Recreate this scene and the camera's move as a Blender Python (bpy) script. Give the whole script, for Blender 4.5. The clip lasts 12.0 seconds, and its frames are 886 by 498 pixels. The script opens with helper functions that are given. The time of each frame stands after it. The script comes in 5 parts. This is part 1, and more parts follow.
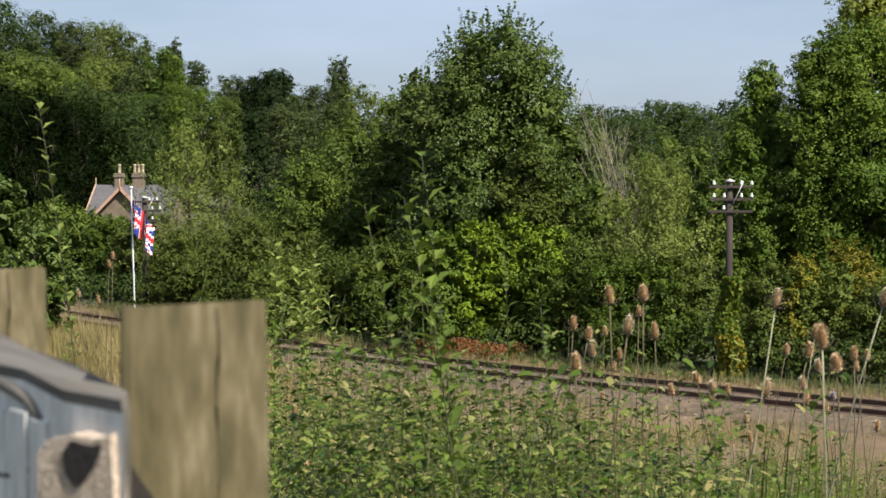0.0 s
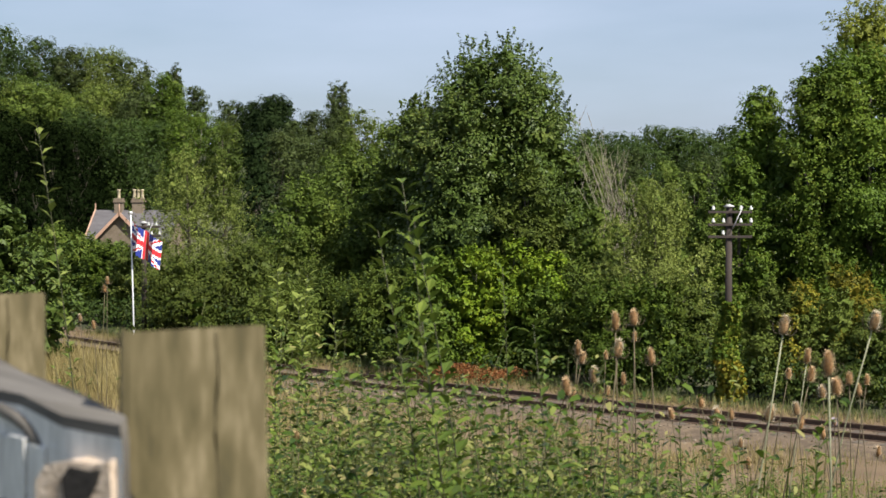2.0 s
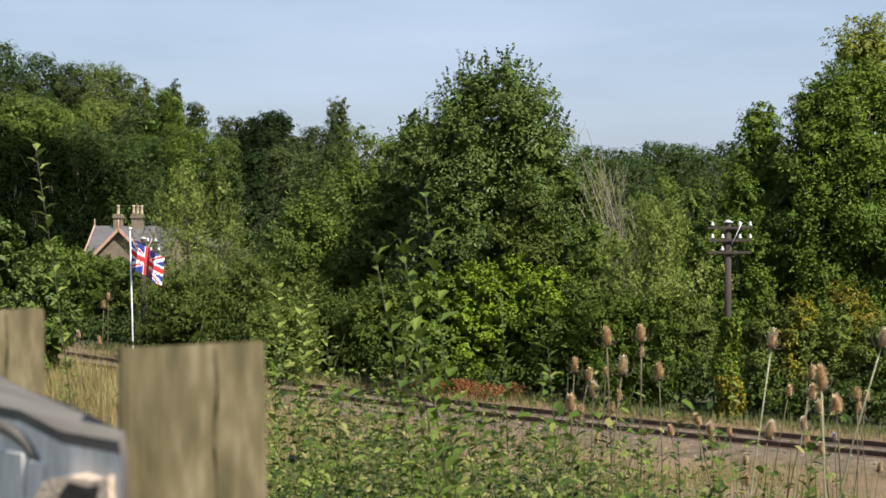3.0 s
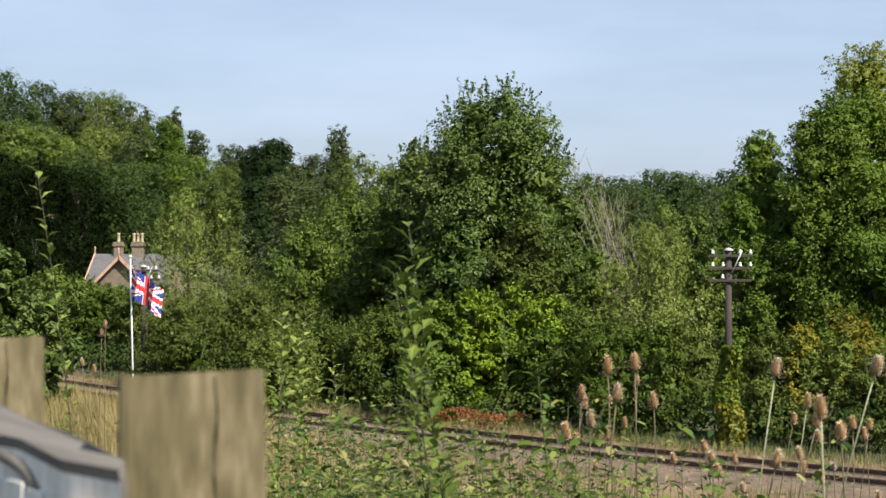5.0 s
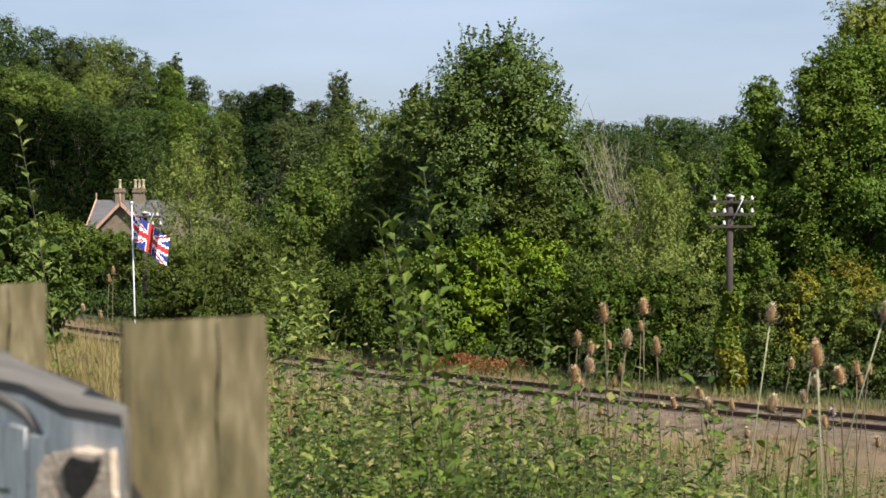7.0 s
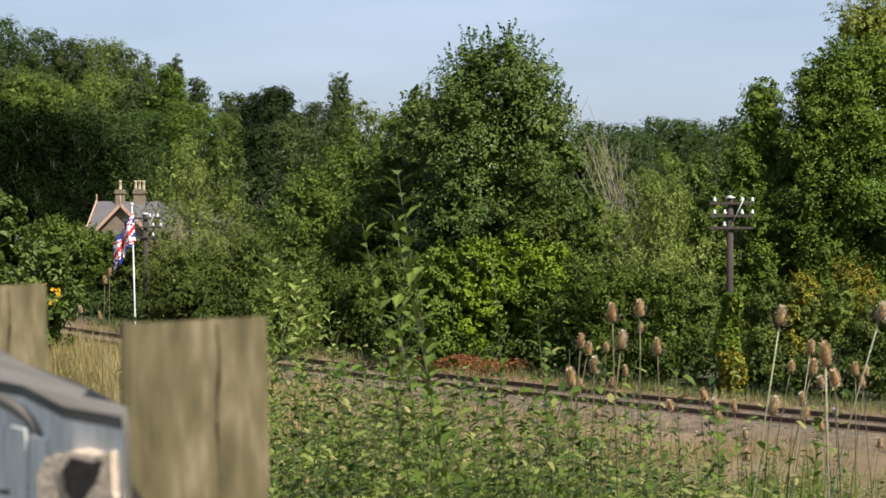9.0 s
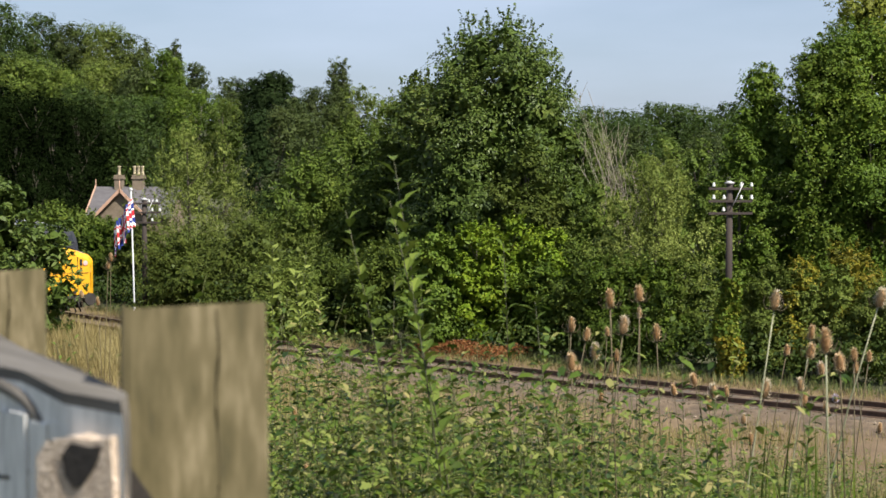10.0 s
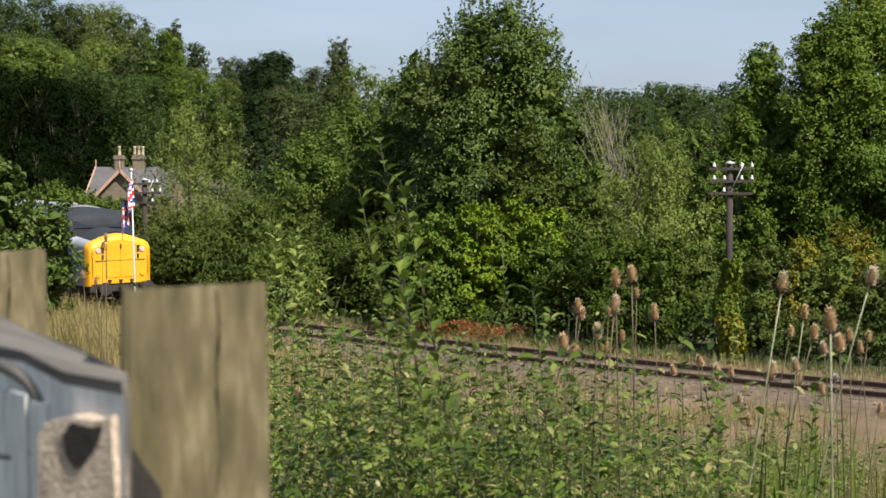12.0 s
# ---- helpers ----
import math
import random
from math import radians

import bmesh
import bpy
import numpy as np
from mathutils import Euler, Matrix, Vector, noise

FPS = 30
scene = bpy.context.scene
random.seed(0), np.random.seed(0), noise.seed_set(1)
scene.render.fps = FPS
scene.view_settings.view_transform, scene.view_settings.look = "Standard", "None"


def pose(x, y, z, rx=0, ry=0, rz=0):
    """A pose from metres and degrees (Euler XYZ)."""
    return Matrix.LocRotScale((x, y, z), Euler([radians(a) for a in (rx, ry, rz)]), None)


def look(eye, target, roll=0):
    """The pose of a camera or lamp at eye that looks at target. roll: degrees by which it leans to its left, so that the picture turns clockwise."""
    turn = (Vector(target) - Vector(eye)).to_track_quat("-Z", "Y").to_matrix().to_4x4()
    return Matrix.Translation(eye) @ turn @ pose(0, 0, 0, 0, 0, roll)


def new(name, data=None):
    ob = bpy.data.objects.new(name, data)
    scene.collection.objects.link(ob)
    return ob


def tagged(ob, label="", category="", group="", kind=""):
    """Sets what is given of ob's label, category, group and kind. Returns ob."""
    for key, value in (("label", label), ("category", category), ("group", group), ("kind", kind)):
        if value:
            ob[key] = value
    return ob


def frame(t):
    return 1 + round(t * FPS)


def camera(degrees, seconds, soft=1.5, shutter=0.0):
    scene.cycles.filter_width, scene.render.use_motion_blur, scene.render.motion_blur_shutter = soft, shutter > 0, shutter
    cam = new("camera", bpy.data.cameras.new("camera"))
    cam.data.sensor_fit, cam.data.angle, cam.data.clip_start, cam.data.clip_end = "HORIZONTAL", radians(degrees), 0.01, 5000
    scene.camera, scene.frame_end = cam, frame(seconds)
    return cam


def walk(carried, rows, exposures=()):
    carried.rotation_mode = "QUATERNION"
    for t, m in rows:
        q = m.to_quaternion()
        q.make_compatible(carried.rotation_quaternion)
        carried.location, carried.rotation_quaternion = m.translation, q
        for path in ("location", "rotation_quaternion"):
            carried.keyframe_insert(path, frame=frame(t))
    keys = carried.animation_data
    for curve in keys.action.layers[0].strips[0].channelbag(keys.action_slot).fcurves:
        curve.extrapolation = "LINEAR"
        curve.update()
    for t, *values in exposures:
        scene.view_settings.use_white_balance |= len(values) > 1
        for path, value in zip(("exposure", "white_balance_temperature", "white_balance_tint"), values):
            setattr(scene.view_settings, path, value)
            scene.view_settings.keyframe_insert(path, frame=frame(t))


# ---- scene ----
cam = camera(29.3, 12.0)
cam.data.dof.use_dof = True
cam.data.dof.focus_distance = 14.0
cam.data.dof.aperture_fstop = 11.0
EYE = (0.0, 0.0, 6.5)
# seconds, tilt below level and turn to the left, in degrees
VIEW = [
    (0, 3.230, 0.006),
    (0.5, 3.114, -0.025),
    (1, 2.596, -0.010),
    (1.5, 2.538, -0.038),
    (2, 2.378, -0.013),
    (2.5, 1.966, -0.019),
    (3, 1.846, -0.038),
    (3.2, 1.795, -0.057),
    (4.8, 0.802, -0.057),
    (5, 0.898, -0.029),
    (5.5, 1.127, 0.000),
    (6, 1.298, 0.000),
    (6.5, 2.291, 0.019),
    (6.7, 2.672, 0.019),
    (8.3, 2.767, 0.023),
    (8.5, 2.596, 0.029),
    (9, 2.672, 0.029),
    (9.5, 2.653, 0.029),
    (10, 3.167, 0.000),
    (10.5, 3.167, 0.000),
    (11, 2.996, 0.000),
    (11.5, 3.319, 0.000),
    (12, 3.833, 0.010),
]
# seconds and stops: the picture brightens a little while the sky fills it
EXPOSURE = [(0.0, 0.86), (2.0, 0.86), (3.2, 0.96), (5.0, 1.06), (6.0, 1.04), (6.7, 0.96), (9.5, 0.94), (10.5, 0.88), (12.0, 0.86)]
walk(cam, [(t, pose(*EYE, 90 - down, 0, left)) for t, down, left in VIEW], EXPOSURE)

# ---- light ----
SUN_EL, SUN_AZ = 48.0, 136.0  # azimuth clockwise from +y, the way the camera looks
world = bpy.data.worlds.new("sky")
scene.world = world
world.use_nodes = True
wn = world.node_tree.nodes
sky = wn.new("ShaderNodeTexSky")
sky.sky_type = "NISHITA"
sky.sun_disc = False
sky.sun_elevation = radians(SUN_EL)
sky.sun_rotation = radians(SUN_AZ)
sky.dust_density = 0.8
sky.ozone_density = 1.5
sky.air_density = 1.0
wn["Background"].inputs["Strength"].default_value = 0.049
haze = wn.new("ShaderNodeMix")
haze.data_type, haze.blend_type = "RGBA", "MIX"
haze.inputs[0].default_value = 0.55
haze.inputs[7].default_value = (5.6, 7.0, 9.7, 1)
world.node_tree.links.new(sky.outputs["Color"], haze.inputs[6])
# thin high cloud drifting over the haze
sky_at, spread_out, wisps, veil = wn.new("ShaderNodeTexCoord"), wn.new("ShaderNodeMapping"), wn.new("ShaderNodeTexNoise"), wn.new("ShaderNodeMix")
spread_out.inputs["Scale"].default_value = (2.2, 2.2, 9.0)
wisps.inputs["Scale"].default_value, wisps.inputs["Detail"].default_value = 1.6, 5
veil.data_type, veil.blend_type = "RGBA", "MIX"
veil.inputs[7].default_value = (7.6, 8.8, 11.2, 1)
thin = wn.new("ShaderNodeMapRange")
thin.inputs["From Min"].default_value, thin.inputs["From Max"].default_value = 0.42, 0.78
thin.inputs["To Max"].default_value = 0.55
wl = world.node_tree.links
wl.new(sky_at.outputs["Generated"], spread_out.inputs["Vector"])
wl.new(spread_out.outputs["Vector"], wisps.inputs["Vector"])
wl.new(wisps.outputs["Fac"], thin.inputs["Value"])
wl.new(thin.outputs["Result"], veil.inputs[0])
wl.new(haze.outputs[2], veil.inputs[6])
wl.new(veil.outputs[2], wn["Background"].inputs["Color"])
sun_data = bpy.data.lights.new("sun", "SUN")
sun_data.energy, sun_data.angle, sun_data.color = 5.0, radians(0.5), (1.0, 0.95, 0.87)
sun = new("sun", sun_data)
az, el = radians(SUN_AZ), radians(SUN_EL)
sun.matrix_world = look((60 * math.sin(az) * math.cos(el), 60 * math.cos(az) * math.cos(el), 60 * math.sin(el)), (0, 0, 0))

# ---- materials ----


def material(name, rough=0.7, metal=0.0):
    m = bpy.data.materials.new(name)
    m.use_nodes = True
    b = m.node_tree.nodes["Principled BSDF"]
    b.inputs["Roughness"].default_value = rough
    b.inputs["Metallic"].default_value = metal
    return m, m.node_tree.nodes, m.node_tree.links, b


def ramp(nodes, stops):
    r = nodes.new("ShaderNodeValToRGB")
    while len(r.color_ramp.elements) < len(stops):
        r.color_ramp.elements.new(0.5)
    for e, (p, c) in zip(r.color_ramp.elements, stops):
        e.position, e.color = p, (*c, 1)
    return r


def surface(name, stops, scale=4.0, rough=0.8, metal=0.0, bump=0.3, stretch=(1, 1, 1), fine=8.0, dist=0.01):
    """A worn surface: colours by noise at two scales, with fine relief."""
    m, n, l, b = material(name, rough, metal)
    tc, mp = n.new("ShaderNodeTexCoord"), n.new("ShaderNodeMapping")
    mp.inputs["Scale"].default_value = stretch
    l.new(tc.outputs["Object"], mp.inputs["Vector"])
    a, c = n.new("ShaderNodeTexNoise"), n.new("ShaderNodeTexNoise")
    a.inputs["Scale"].default_value, a.inputs["Detail"].default_value = scale, 5
    c.inputs["Scale"].default_value, c.inputs["Detail"].default_value = scale * fine, 4
    mix = n.new("ShaderNodeMath")
    mix.operation = "MULTIPLY_ADD"
    mix.inputs[1].default_value = 0.45
    half = n.new("ShaderNodeMath")
    half.operation = "MULTIPLY"
    half.inputs[1].default_value = 0.55
    for t in (a, c):
        l.new(mp.outputs["Vector"], t.inputs["Vector"])
    l.new(a.outputs["Fac"], half.inputs[0])
    l.new(c.outputs["Fac"], mix.inputs[0])
    l.new(half.outputs[0], mix.inputs[2])
    r = ramp(n, stops)
    l.new(mix.outputs[0], r.inputs["Fac"])
    l.new(r.outputs["Color"], b.inputs["Base Color"])
    bp = n.new("ShaderNodeBump")
    bp.inputs["Strength"].default_value, bp.inputs["Distance"].default_value = bump, dist
    l.new(mix.outputs[0], bp.inputs["Height"])
    l.new(bp.outputs["Normal"], b.inputs["Normal"])
    return m


def leafy(name, stops, rough=0.55, through_light=0.22, spread=0.25, gloss=0.12, own=(0.74, 1.26), mottle=0.30):
    """Leaves: each island its own shade, drifting slowly over the plant, with light passing through."""
    m, n, l, b = material(name, rough)
    g, tc, no = n.new("ShaderNodeNewGeometry"), n.new("ShaderNodeTexCoord"), n.new("ShaderNodeTexNoise")
    no.inputs["Scale"].default_value, no.inputs["Detail"].default_value = spread, 3
    l.new(tc.outputs["Object"], no.inputs["Vector"])
    add = n.new("ShaderNodeMath")
    add.operation = "MULTIPLY_ADD"
    add.inputs[1].default_value = mottle
    h = n.new("ShaderNodeMath")
    h.operation = "MULTIPLY"
    h.inputs[1].default_value = 1.0 - mottle
    l.new(no.outputs["Fac"], h.inputs[0])
    l.new(g.outputs["Random Per Island"], add.inputs[0])
    l.new(h.outputs[0], add.inputs[2])
    r = ramp(n, stops)
    l.new(add.outputs[0], r.inputs["Fac"])
    info, tone, hue = n.new("ShaderNodeObjectInfo"), n.new("ShaderNodeMapRange"), n.new("ShaderNodeHueSaturation")
    tone.inputs["To Min"].default_value, tone.inputs["To Max"].default_value = own
    l.new(info.outputs["Random"], tone.inputs["Value"])
    l.new(tone.outputs["Result"], hue.inputs["Value"])
    l.new(r.outputs["Color"], hue.inputs["Color"])
    l.new(hue.outputs["Color"], b.inputs["Base Color"])
    tr, mix = n.new("ShaderNodeBsdfTranslucent"), n.new("ShaderNodeMixShader")
    l.new(hue.outputs["Color"], tr.inputs["Color"])
    mix.inputs["Fac"].default_value = through_light
    l.new(b.outputs[0], mix.inputs[1])
    l.new(tr.outputs[0], mix.inputs[2])
    l.new(mix.outputs[0], n["Material Output"].inputs["Surface"])
    b.inputs["Specular IOR Level"].default_value = gloss
    return m


LEAF = {
    "maple": leafy("glossy_maple_leaf", [(0.2, (0.035, 0.062, 0.011)), (0.55, (0.081, 0.119, 0.022)), (0.9, (0.182, 0.205, 0.055))], 0.48, 0.22, gloss=0.2, own=(0.97, 1.03)),
    "ash": leafy("yellow_green_ash_leaf", [(0.2, (0.070, 0.090, 0.012)), (0.55, (0.150, 0.170, 0.024)), (0.9, (0.270, 0.250, 0.050))]),
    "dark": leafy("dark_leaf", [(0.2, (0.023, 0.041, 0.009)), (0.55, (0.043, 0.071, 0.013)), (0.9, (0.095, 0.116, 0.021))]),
    "mid": leafy("green_leaf", [(0.2, (0.045, 0.075, 0.013)), (0.55, (0.091, 0.128, 0.020)), (0.9, (0.190, 0.200, 0.036))]),
    "rich": leafy("rich_green_leaf", [(0.2, (0.034, 0.066, 0.008)), (0.55, (0.083, 0.129, 0.015)), (0.9, (0.182, 0.204, 0.030))]),
    "bright": leafy("bright_leaf", [(0.2, (0.055, 0.105, 0.008)), (0.55, (0.128, 0.189, 0.014)), (0.9, (0.278, 0.284, 0.023))], own=(0.9, 1.1)),
    "light": leafy("pale_willow_leaf", [(0.2, (0.090, 0.122, 0.022)), (0.55, (0.182, 0.218, 0.048)), (0.9, (0.320, 0.335, 0.100))], own=(0.92, 1.1)),
    "olive": leafy("olive_leaf", [(0.2, (0.044, 0.068, 0.012)), (0.55, (0.092, 0.120, 0.021)), (0.9, (0.180, 0.188, 0.050))]),
    "yellow": leafy("yellowing_leaf", [(0.2, (0.070, 0.084, 0.010)), (0.55, (0.156, 0.148, 0.017)), (0.92, (0.312, 0.220, 0.025))], mottle=0.55),
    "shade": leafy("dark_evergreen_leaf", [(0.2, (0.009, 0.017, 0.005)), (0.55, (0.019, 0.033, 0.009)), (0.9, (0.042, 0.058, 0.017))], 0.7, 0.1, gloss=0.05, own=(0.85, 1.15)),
    # near-black leaf: the wood's deep shade is put into its colour
    "in_shade": leafy("shade_darkened_leaf", [(0.2, (0.004, 0.007, 0.002)), (0.6, (0.008, 0.014, 0.004)), (0.95, (0.019, 0.024, 0.007))], 0.8, 0.08, gloss=0.0),
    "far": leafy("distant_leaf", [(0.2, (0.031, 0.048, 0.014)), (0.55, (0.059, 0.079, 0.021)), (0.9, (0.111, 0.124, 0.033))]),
    "scrub": leafy("bramble_leaf", [(0.22, (0.018, 0.037, 0.005)), (0.40, (0.050, 0.090, 0.009)), (0.56, (0.098, 0.140, 0.017)), (0.70, (0.175, 0.204, 0.046)), (0.80, (0.276, 0.239, 0.092))], 0.42, 0.28, 0.9, gloss=0.3, own=(0.97, 1.03), mottle=0.55),
    "ivy": leafy("ivy_leaf", [(0.2, (0.036, 0.072, 0.008)), (0.6, (0.092, 0.136, 0.014)), (0.95, (0.220, 0.210, 0.030))], own=(0.97, 1.03), mottle=0.55),
    "straw": leafy("dry_grass", [(0.2, (0.140, 0.108, 0.040)), (0.55, (0.265, 0.215, 0.088)), (0.95, (0.420, 0.360, 0.175))], through_light=0.2, spread=0.8, own=(0.97, 1.03), mottle=0.55),
    "rust": leafy("red_dock_leaf", [(0.2, (0.111, 0.032, 0.011)), (0.55, (0.175, 0.072, 0.024)), (0.95, (0.250, 0.160, 0.065))], own=(0.97, 1.03), mottle=0.55),
    "stone": leafy("loose_stone", [(0.2, (0.060, 0.045, 0.030)), (0.55, (0.150, 0.115, 0.080)), (0.95, (0.330, 0.275, 0.210))], 0.95, 0.0, own=(0.97, 1.03), mottle=0.55),
    "grass": leafy("green_grass", [(0.2, (0.057, 0.080, 0.021)), (0.6, (0.123, 0.144, 0.051)), (0.95, (0.246, 0.224, 0.111))], spread=0.8, own=(0.97, 1.03), mottle=0.55),
}
BARK = surface("bark", [(0.3, (0.038, 0.030, 0.021)), (0.6, (0.093, 0.076, 0.055)), (0.8, (0.162, 0.140, 0.111))], 3, 0.9, bump=0.6, stretch=(3, 3, 0.6), dist=0.03)
TWIG = surface("grey_twig", [(0.3, (0.153, 0.128, 0.093)), (0.7, (0.323, 0.281, 0.221))], 4, 0.85)
SOIL = surface("trackside_earth", [(0.25, (0.066, 0.041, 0.019)), (0.5, (0.129, 0.085, 0.044)), (0.75, (0.194, 0.136, 0.073))], 0.6, 0.95, bump=0.6, fine=40, dist=0.05)
LITTER = surface("woodland_floor", [(0.25, (0.030, 0.034, 0.014)), (0.5, (0.060, 0.062, 0.026)), (0.75, (0.110, 0.100, 0.050))], 1.5, 0.95, bump=0.8, fine=20, dist=0.05)
BALLAST = surface("ballast_stone", [(0.3, (0.040, 0.028, 0.016)), (0.5, (0.100, 0.069, 0.041)), (0.7, (0.182, 0.130, 0.080))], 3, 0.95, bump=0.7, fine=10, dist=0.04)
STEEL = surface("rusty_rail", [(0.3, (0.045, 0.028, 0.020)), (0.6, (0.100, 0.060, 0.040)), (0.8, (0.170, 0.100, 0.065))], 6, 0.75, 0.3)
TIMBER = surface("weathered_timber", [(0.25, (0.031, 0.023, 0.015)), (0.5, (0.076, 0.059, 0.041)), (0.8, (0.138, 0.112, 0.084))], 3, 0.85, stretch=(3, 3, 0.5))


# ---- mesh helpers ----
def mesh_from(name, verts, faces, mat, smooth=False):
    me = bpy.data.meshes.new(name)
    me.from_pydata([tuple(v) for v in verts], [], [tuple(f) for f in faces])
    me.materials.append(mat)
    if smooth:
        me.shade_smooth()
    return me


def quads_mesh(name, corners, mat):
    """A mesh of loose faces; corners is an array (count, corners of a face, 3)."""
    n, k = corners.shape[:2]
    me = bpy.data.meshes.new(name)
    me.vertices.add(n * k)
    me.loops.add(n * k)
    me.polygons.add(n)
    me.vertices.foreach_set("co", np.ascontiguousarray(corners, dtype=np.float32).ravel())
    me.loops.foreach_set("vertex_index", np.arange(n * k, dtype=np.int32))
    me.polygons.foreach_set("loop_start", np.arange(0, n * k, k, dtype=np.int32))
    me.materials.append(mat)
    me.update(calc_edges=True)
    return me


def child(name, me, parent, label=""):
    ob = new(name, me)
    ob.parent = parent
    return tagged(ob, label)


def part(name, bm, mat, parent, label=""):
    me = bpy.data.meshes.new(name)
    bm.to_mesh(me)
    bm.free()
    me.materials.append(mat)
    return child(name, me, parent, label)


def thing(name, x, y, z, label, category, group="", turn=0):
    ob = new(name)
    ob.matrix_basis = pose(x, y, z, 0, 0, turn)
    return tagged(ob, label, category, group)


def box(bm, x0, x1, y0, y1, z0, z1, bevel=0.0, m=None):
    r = bmesh.ops.create_cube(bm, size=1.0)
    for v in r["verts"]:
        v.co = Vector((x0 + (v.co.x + 0.5) * (x1 - x0), y0 + (v.co.y + 0.5) * (y1 - y0), z0 + (v.co.z + 0.5) * (z1 - z0)))
        if m:
            v.co = m @ v.co
    if bevel:
        edges = list({e for v in r["verts"] for e in v.link_edges})
        bmesh.ops.bevel(bm, geom=edges, offset=bevel, segments=2, affect="EDGES", profile=0.6)


def tube(bm, points, radii, sides=7, cap=True):
    """A tapering tube along points."""
    rings = []
    for i, p in enumerate(points):
        p = Vector(p)
        a = Vector(points[max(i - 1, 0)])
        b = Vector(points[min(i + 1, len(points) - 1)])
        q = (b - a).to_track_quat("Z", "Y") if (b - a).length > 1e-6 else Euler((0, 0, 0)).to_quaternion()
        rings.append([bm.verts.new(p + q @ Vector((radii[i] * math.cos(k * 2 * math.pi / sides), radii[i] * math.sin(k * 2 * math.pi / sides), 0))) for k in range(sides)])
    for r0, r1 in zip(rings, rings[1:]):
        for k in range(sides):
            f = bm.faces.new((r0[k], r0[(k + 1) % sides], r1[(k + 1) % sides], r1[k]))
            f.smooth = True
    if cap:
        bm.faces.new(rings[0][::-1])
        bm.faces.new(rings[-1])


def leaf_quads(rng, centres, outward, length, width, droop=0.0, flat=0.5, rough=0.65):
    """Diamond leaves at the centres, facing roughly outward and up."""
    n = len(centres)
    nrm = outward * 0.7 + np.array([0, 0, flat]) + rng.normal(0, rough, (n, 3))
    nrm /= np.linalg.norm(nrm, axis=1, keepdims=True) + 1e-9
    way = rng.normal(0, 1, (n, 3)) + np.array([0, 0, -droop])
    way -= (way * nrm).sum(1, keepdims=True) * nrm
    way /= np.linalg.norm(way, axis=1, keepdims=True) + 1e-9
    side = np.cross(nrm, way)
    size = rng.uniform(0.65, 1.3, (n, 1))
    a, b = way * length * size / 2, side * width * size / 2
    fold = nrm * width * 0.25 * size
    return np.stack([centres - a, centres + b - a * 0.15 + fold, centres + a, centres - b - a * 0.15 + fold], axis=1)


# ---- ground ----
def step(a, b, v):
    s = min(max((v - a) / (b - a), 0.0), 1.0)
    return s * s * (3 - 2 * s)


def ground_z(x, y):
    """A bank under the camera, a level trackside, and a wooded hill behind, higher to the west."""
    bank = 5.05 * (1 - step(-6, 36, y + 0.12 * x))
    hill = 11.0 * step(92, 200, y) * (0.35 + 0.65 * step(30, -40, x)) if y > 80 else 0.0
    return bank + hill + 0.10 * noise.noise(Vector((x * 0.25, y * 0.25, 0))) - 0.05


TRACK_C, TRACK_R = (99.9, 162.2), 150.0


def track_point(along, aside=0.0, z=0.0):
    """A point on the curved line: metres along the way of travel, metres to its left."""
    a = radians(50.0) + along / TRACK_R
    r = TRACK_R - aside
    return Vector((TRACK_C[0] - r * math.cos(a), TRACK_C[1] - r * math.sin(a), z))


def track_heading(along):
    """Degrees by which the way of travel is turned from -y towards +x."""
    return 50.0 + math.degrees(along / TRACK_R)


def build_ground():
    xs = sorted({round(v, 2) for v in list(np.arange(-40, 40.1, 1.0)) + list(np.arange(-200, 201, 20.0)) + [-3000, -1200, -500, 500, 1200, 3000]})
    ys = sorted({round(v, 2) for v in list(np.arange(-10, 80.1, 1.0)) + list(np.arange(-120, 400, 16.0)) + [-3000, -1000, 600, 1200, 4000]})
    verts = [(x, y, ground_z(x, y)) for y in ys for x in xs]
    w = len(xs)
    faces = [(j * w + i, j * w + i + 1, (j + 1) * w + i + 1, (j + 1) * w + i) for j in range(len(ys) - 1) for i in range(w - 1)]
    me = mesh_from("ground", verts, faces, SOIL, True)
    me.materials.append(LITTER)
    # the bank's dark litter also carries some of the shade under its scrub
    for f in me.polygons:
        c = f.center
        f.material_index = int(math.hypot(c.x - TRACK_C[0], c.y - TRACK_C[1]) < TRACK_R - 4.5 or c.y > 95 or c.y < 26 - 0.3 * c.x)
    tagged(new("ground", me), "dry tan earth and gravel bank beside the railway", "ground", kind="structure")


build_ground()

# ---- railway ----
RAILTOP = 0.30


def sweep(name, profile, aside, mat, parent, a0=-75, a1=45, n=80, label=""):
    verts, faces = [], []
    k = len(profile)
    for i in range(n + 1):
        s = a0 + (a1 - a0) * i / n
        for px, pz in profile:
            verts.append(track_point(s, aside + px, pz))
    for i in range(n):
        for j in range(k - 1):
            a = i * k + j
            faces.append((a, a + 1, a + k + 1, a + k))
    return child(name, mesh_from(name, verts, faces, mat), parent, label)


def build_track():
    t = tagged(new("railway_track"), "single railway line of rusty rails on brown ballast", "railway track", kind="structure")
    sweep("ballast", [(-2.9, -0.12), (-2.3, 0.02), (-1.6, 0.135), (-0.9, 0.145), (0.9, 0.145), (1.6, 0.135), (2.3, 0.02), (2.9, -0.12)], 0, BALLAST, t)
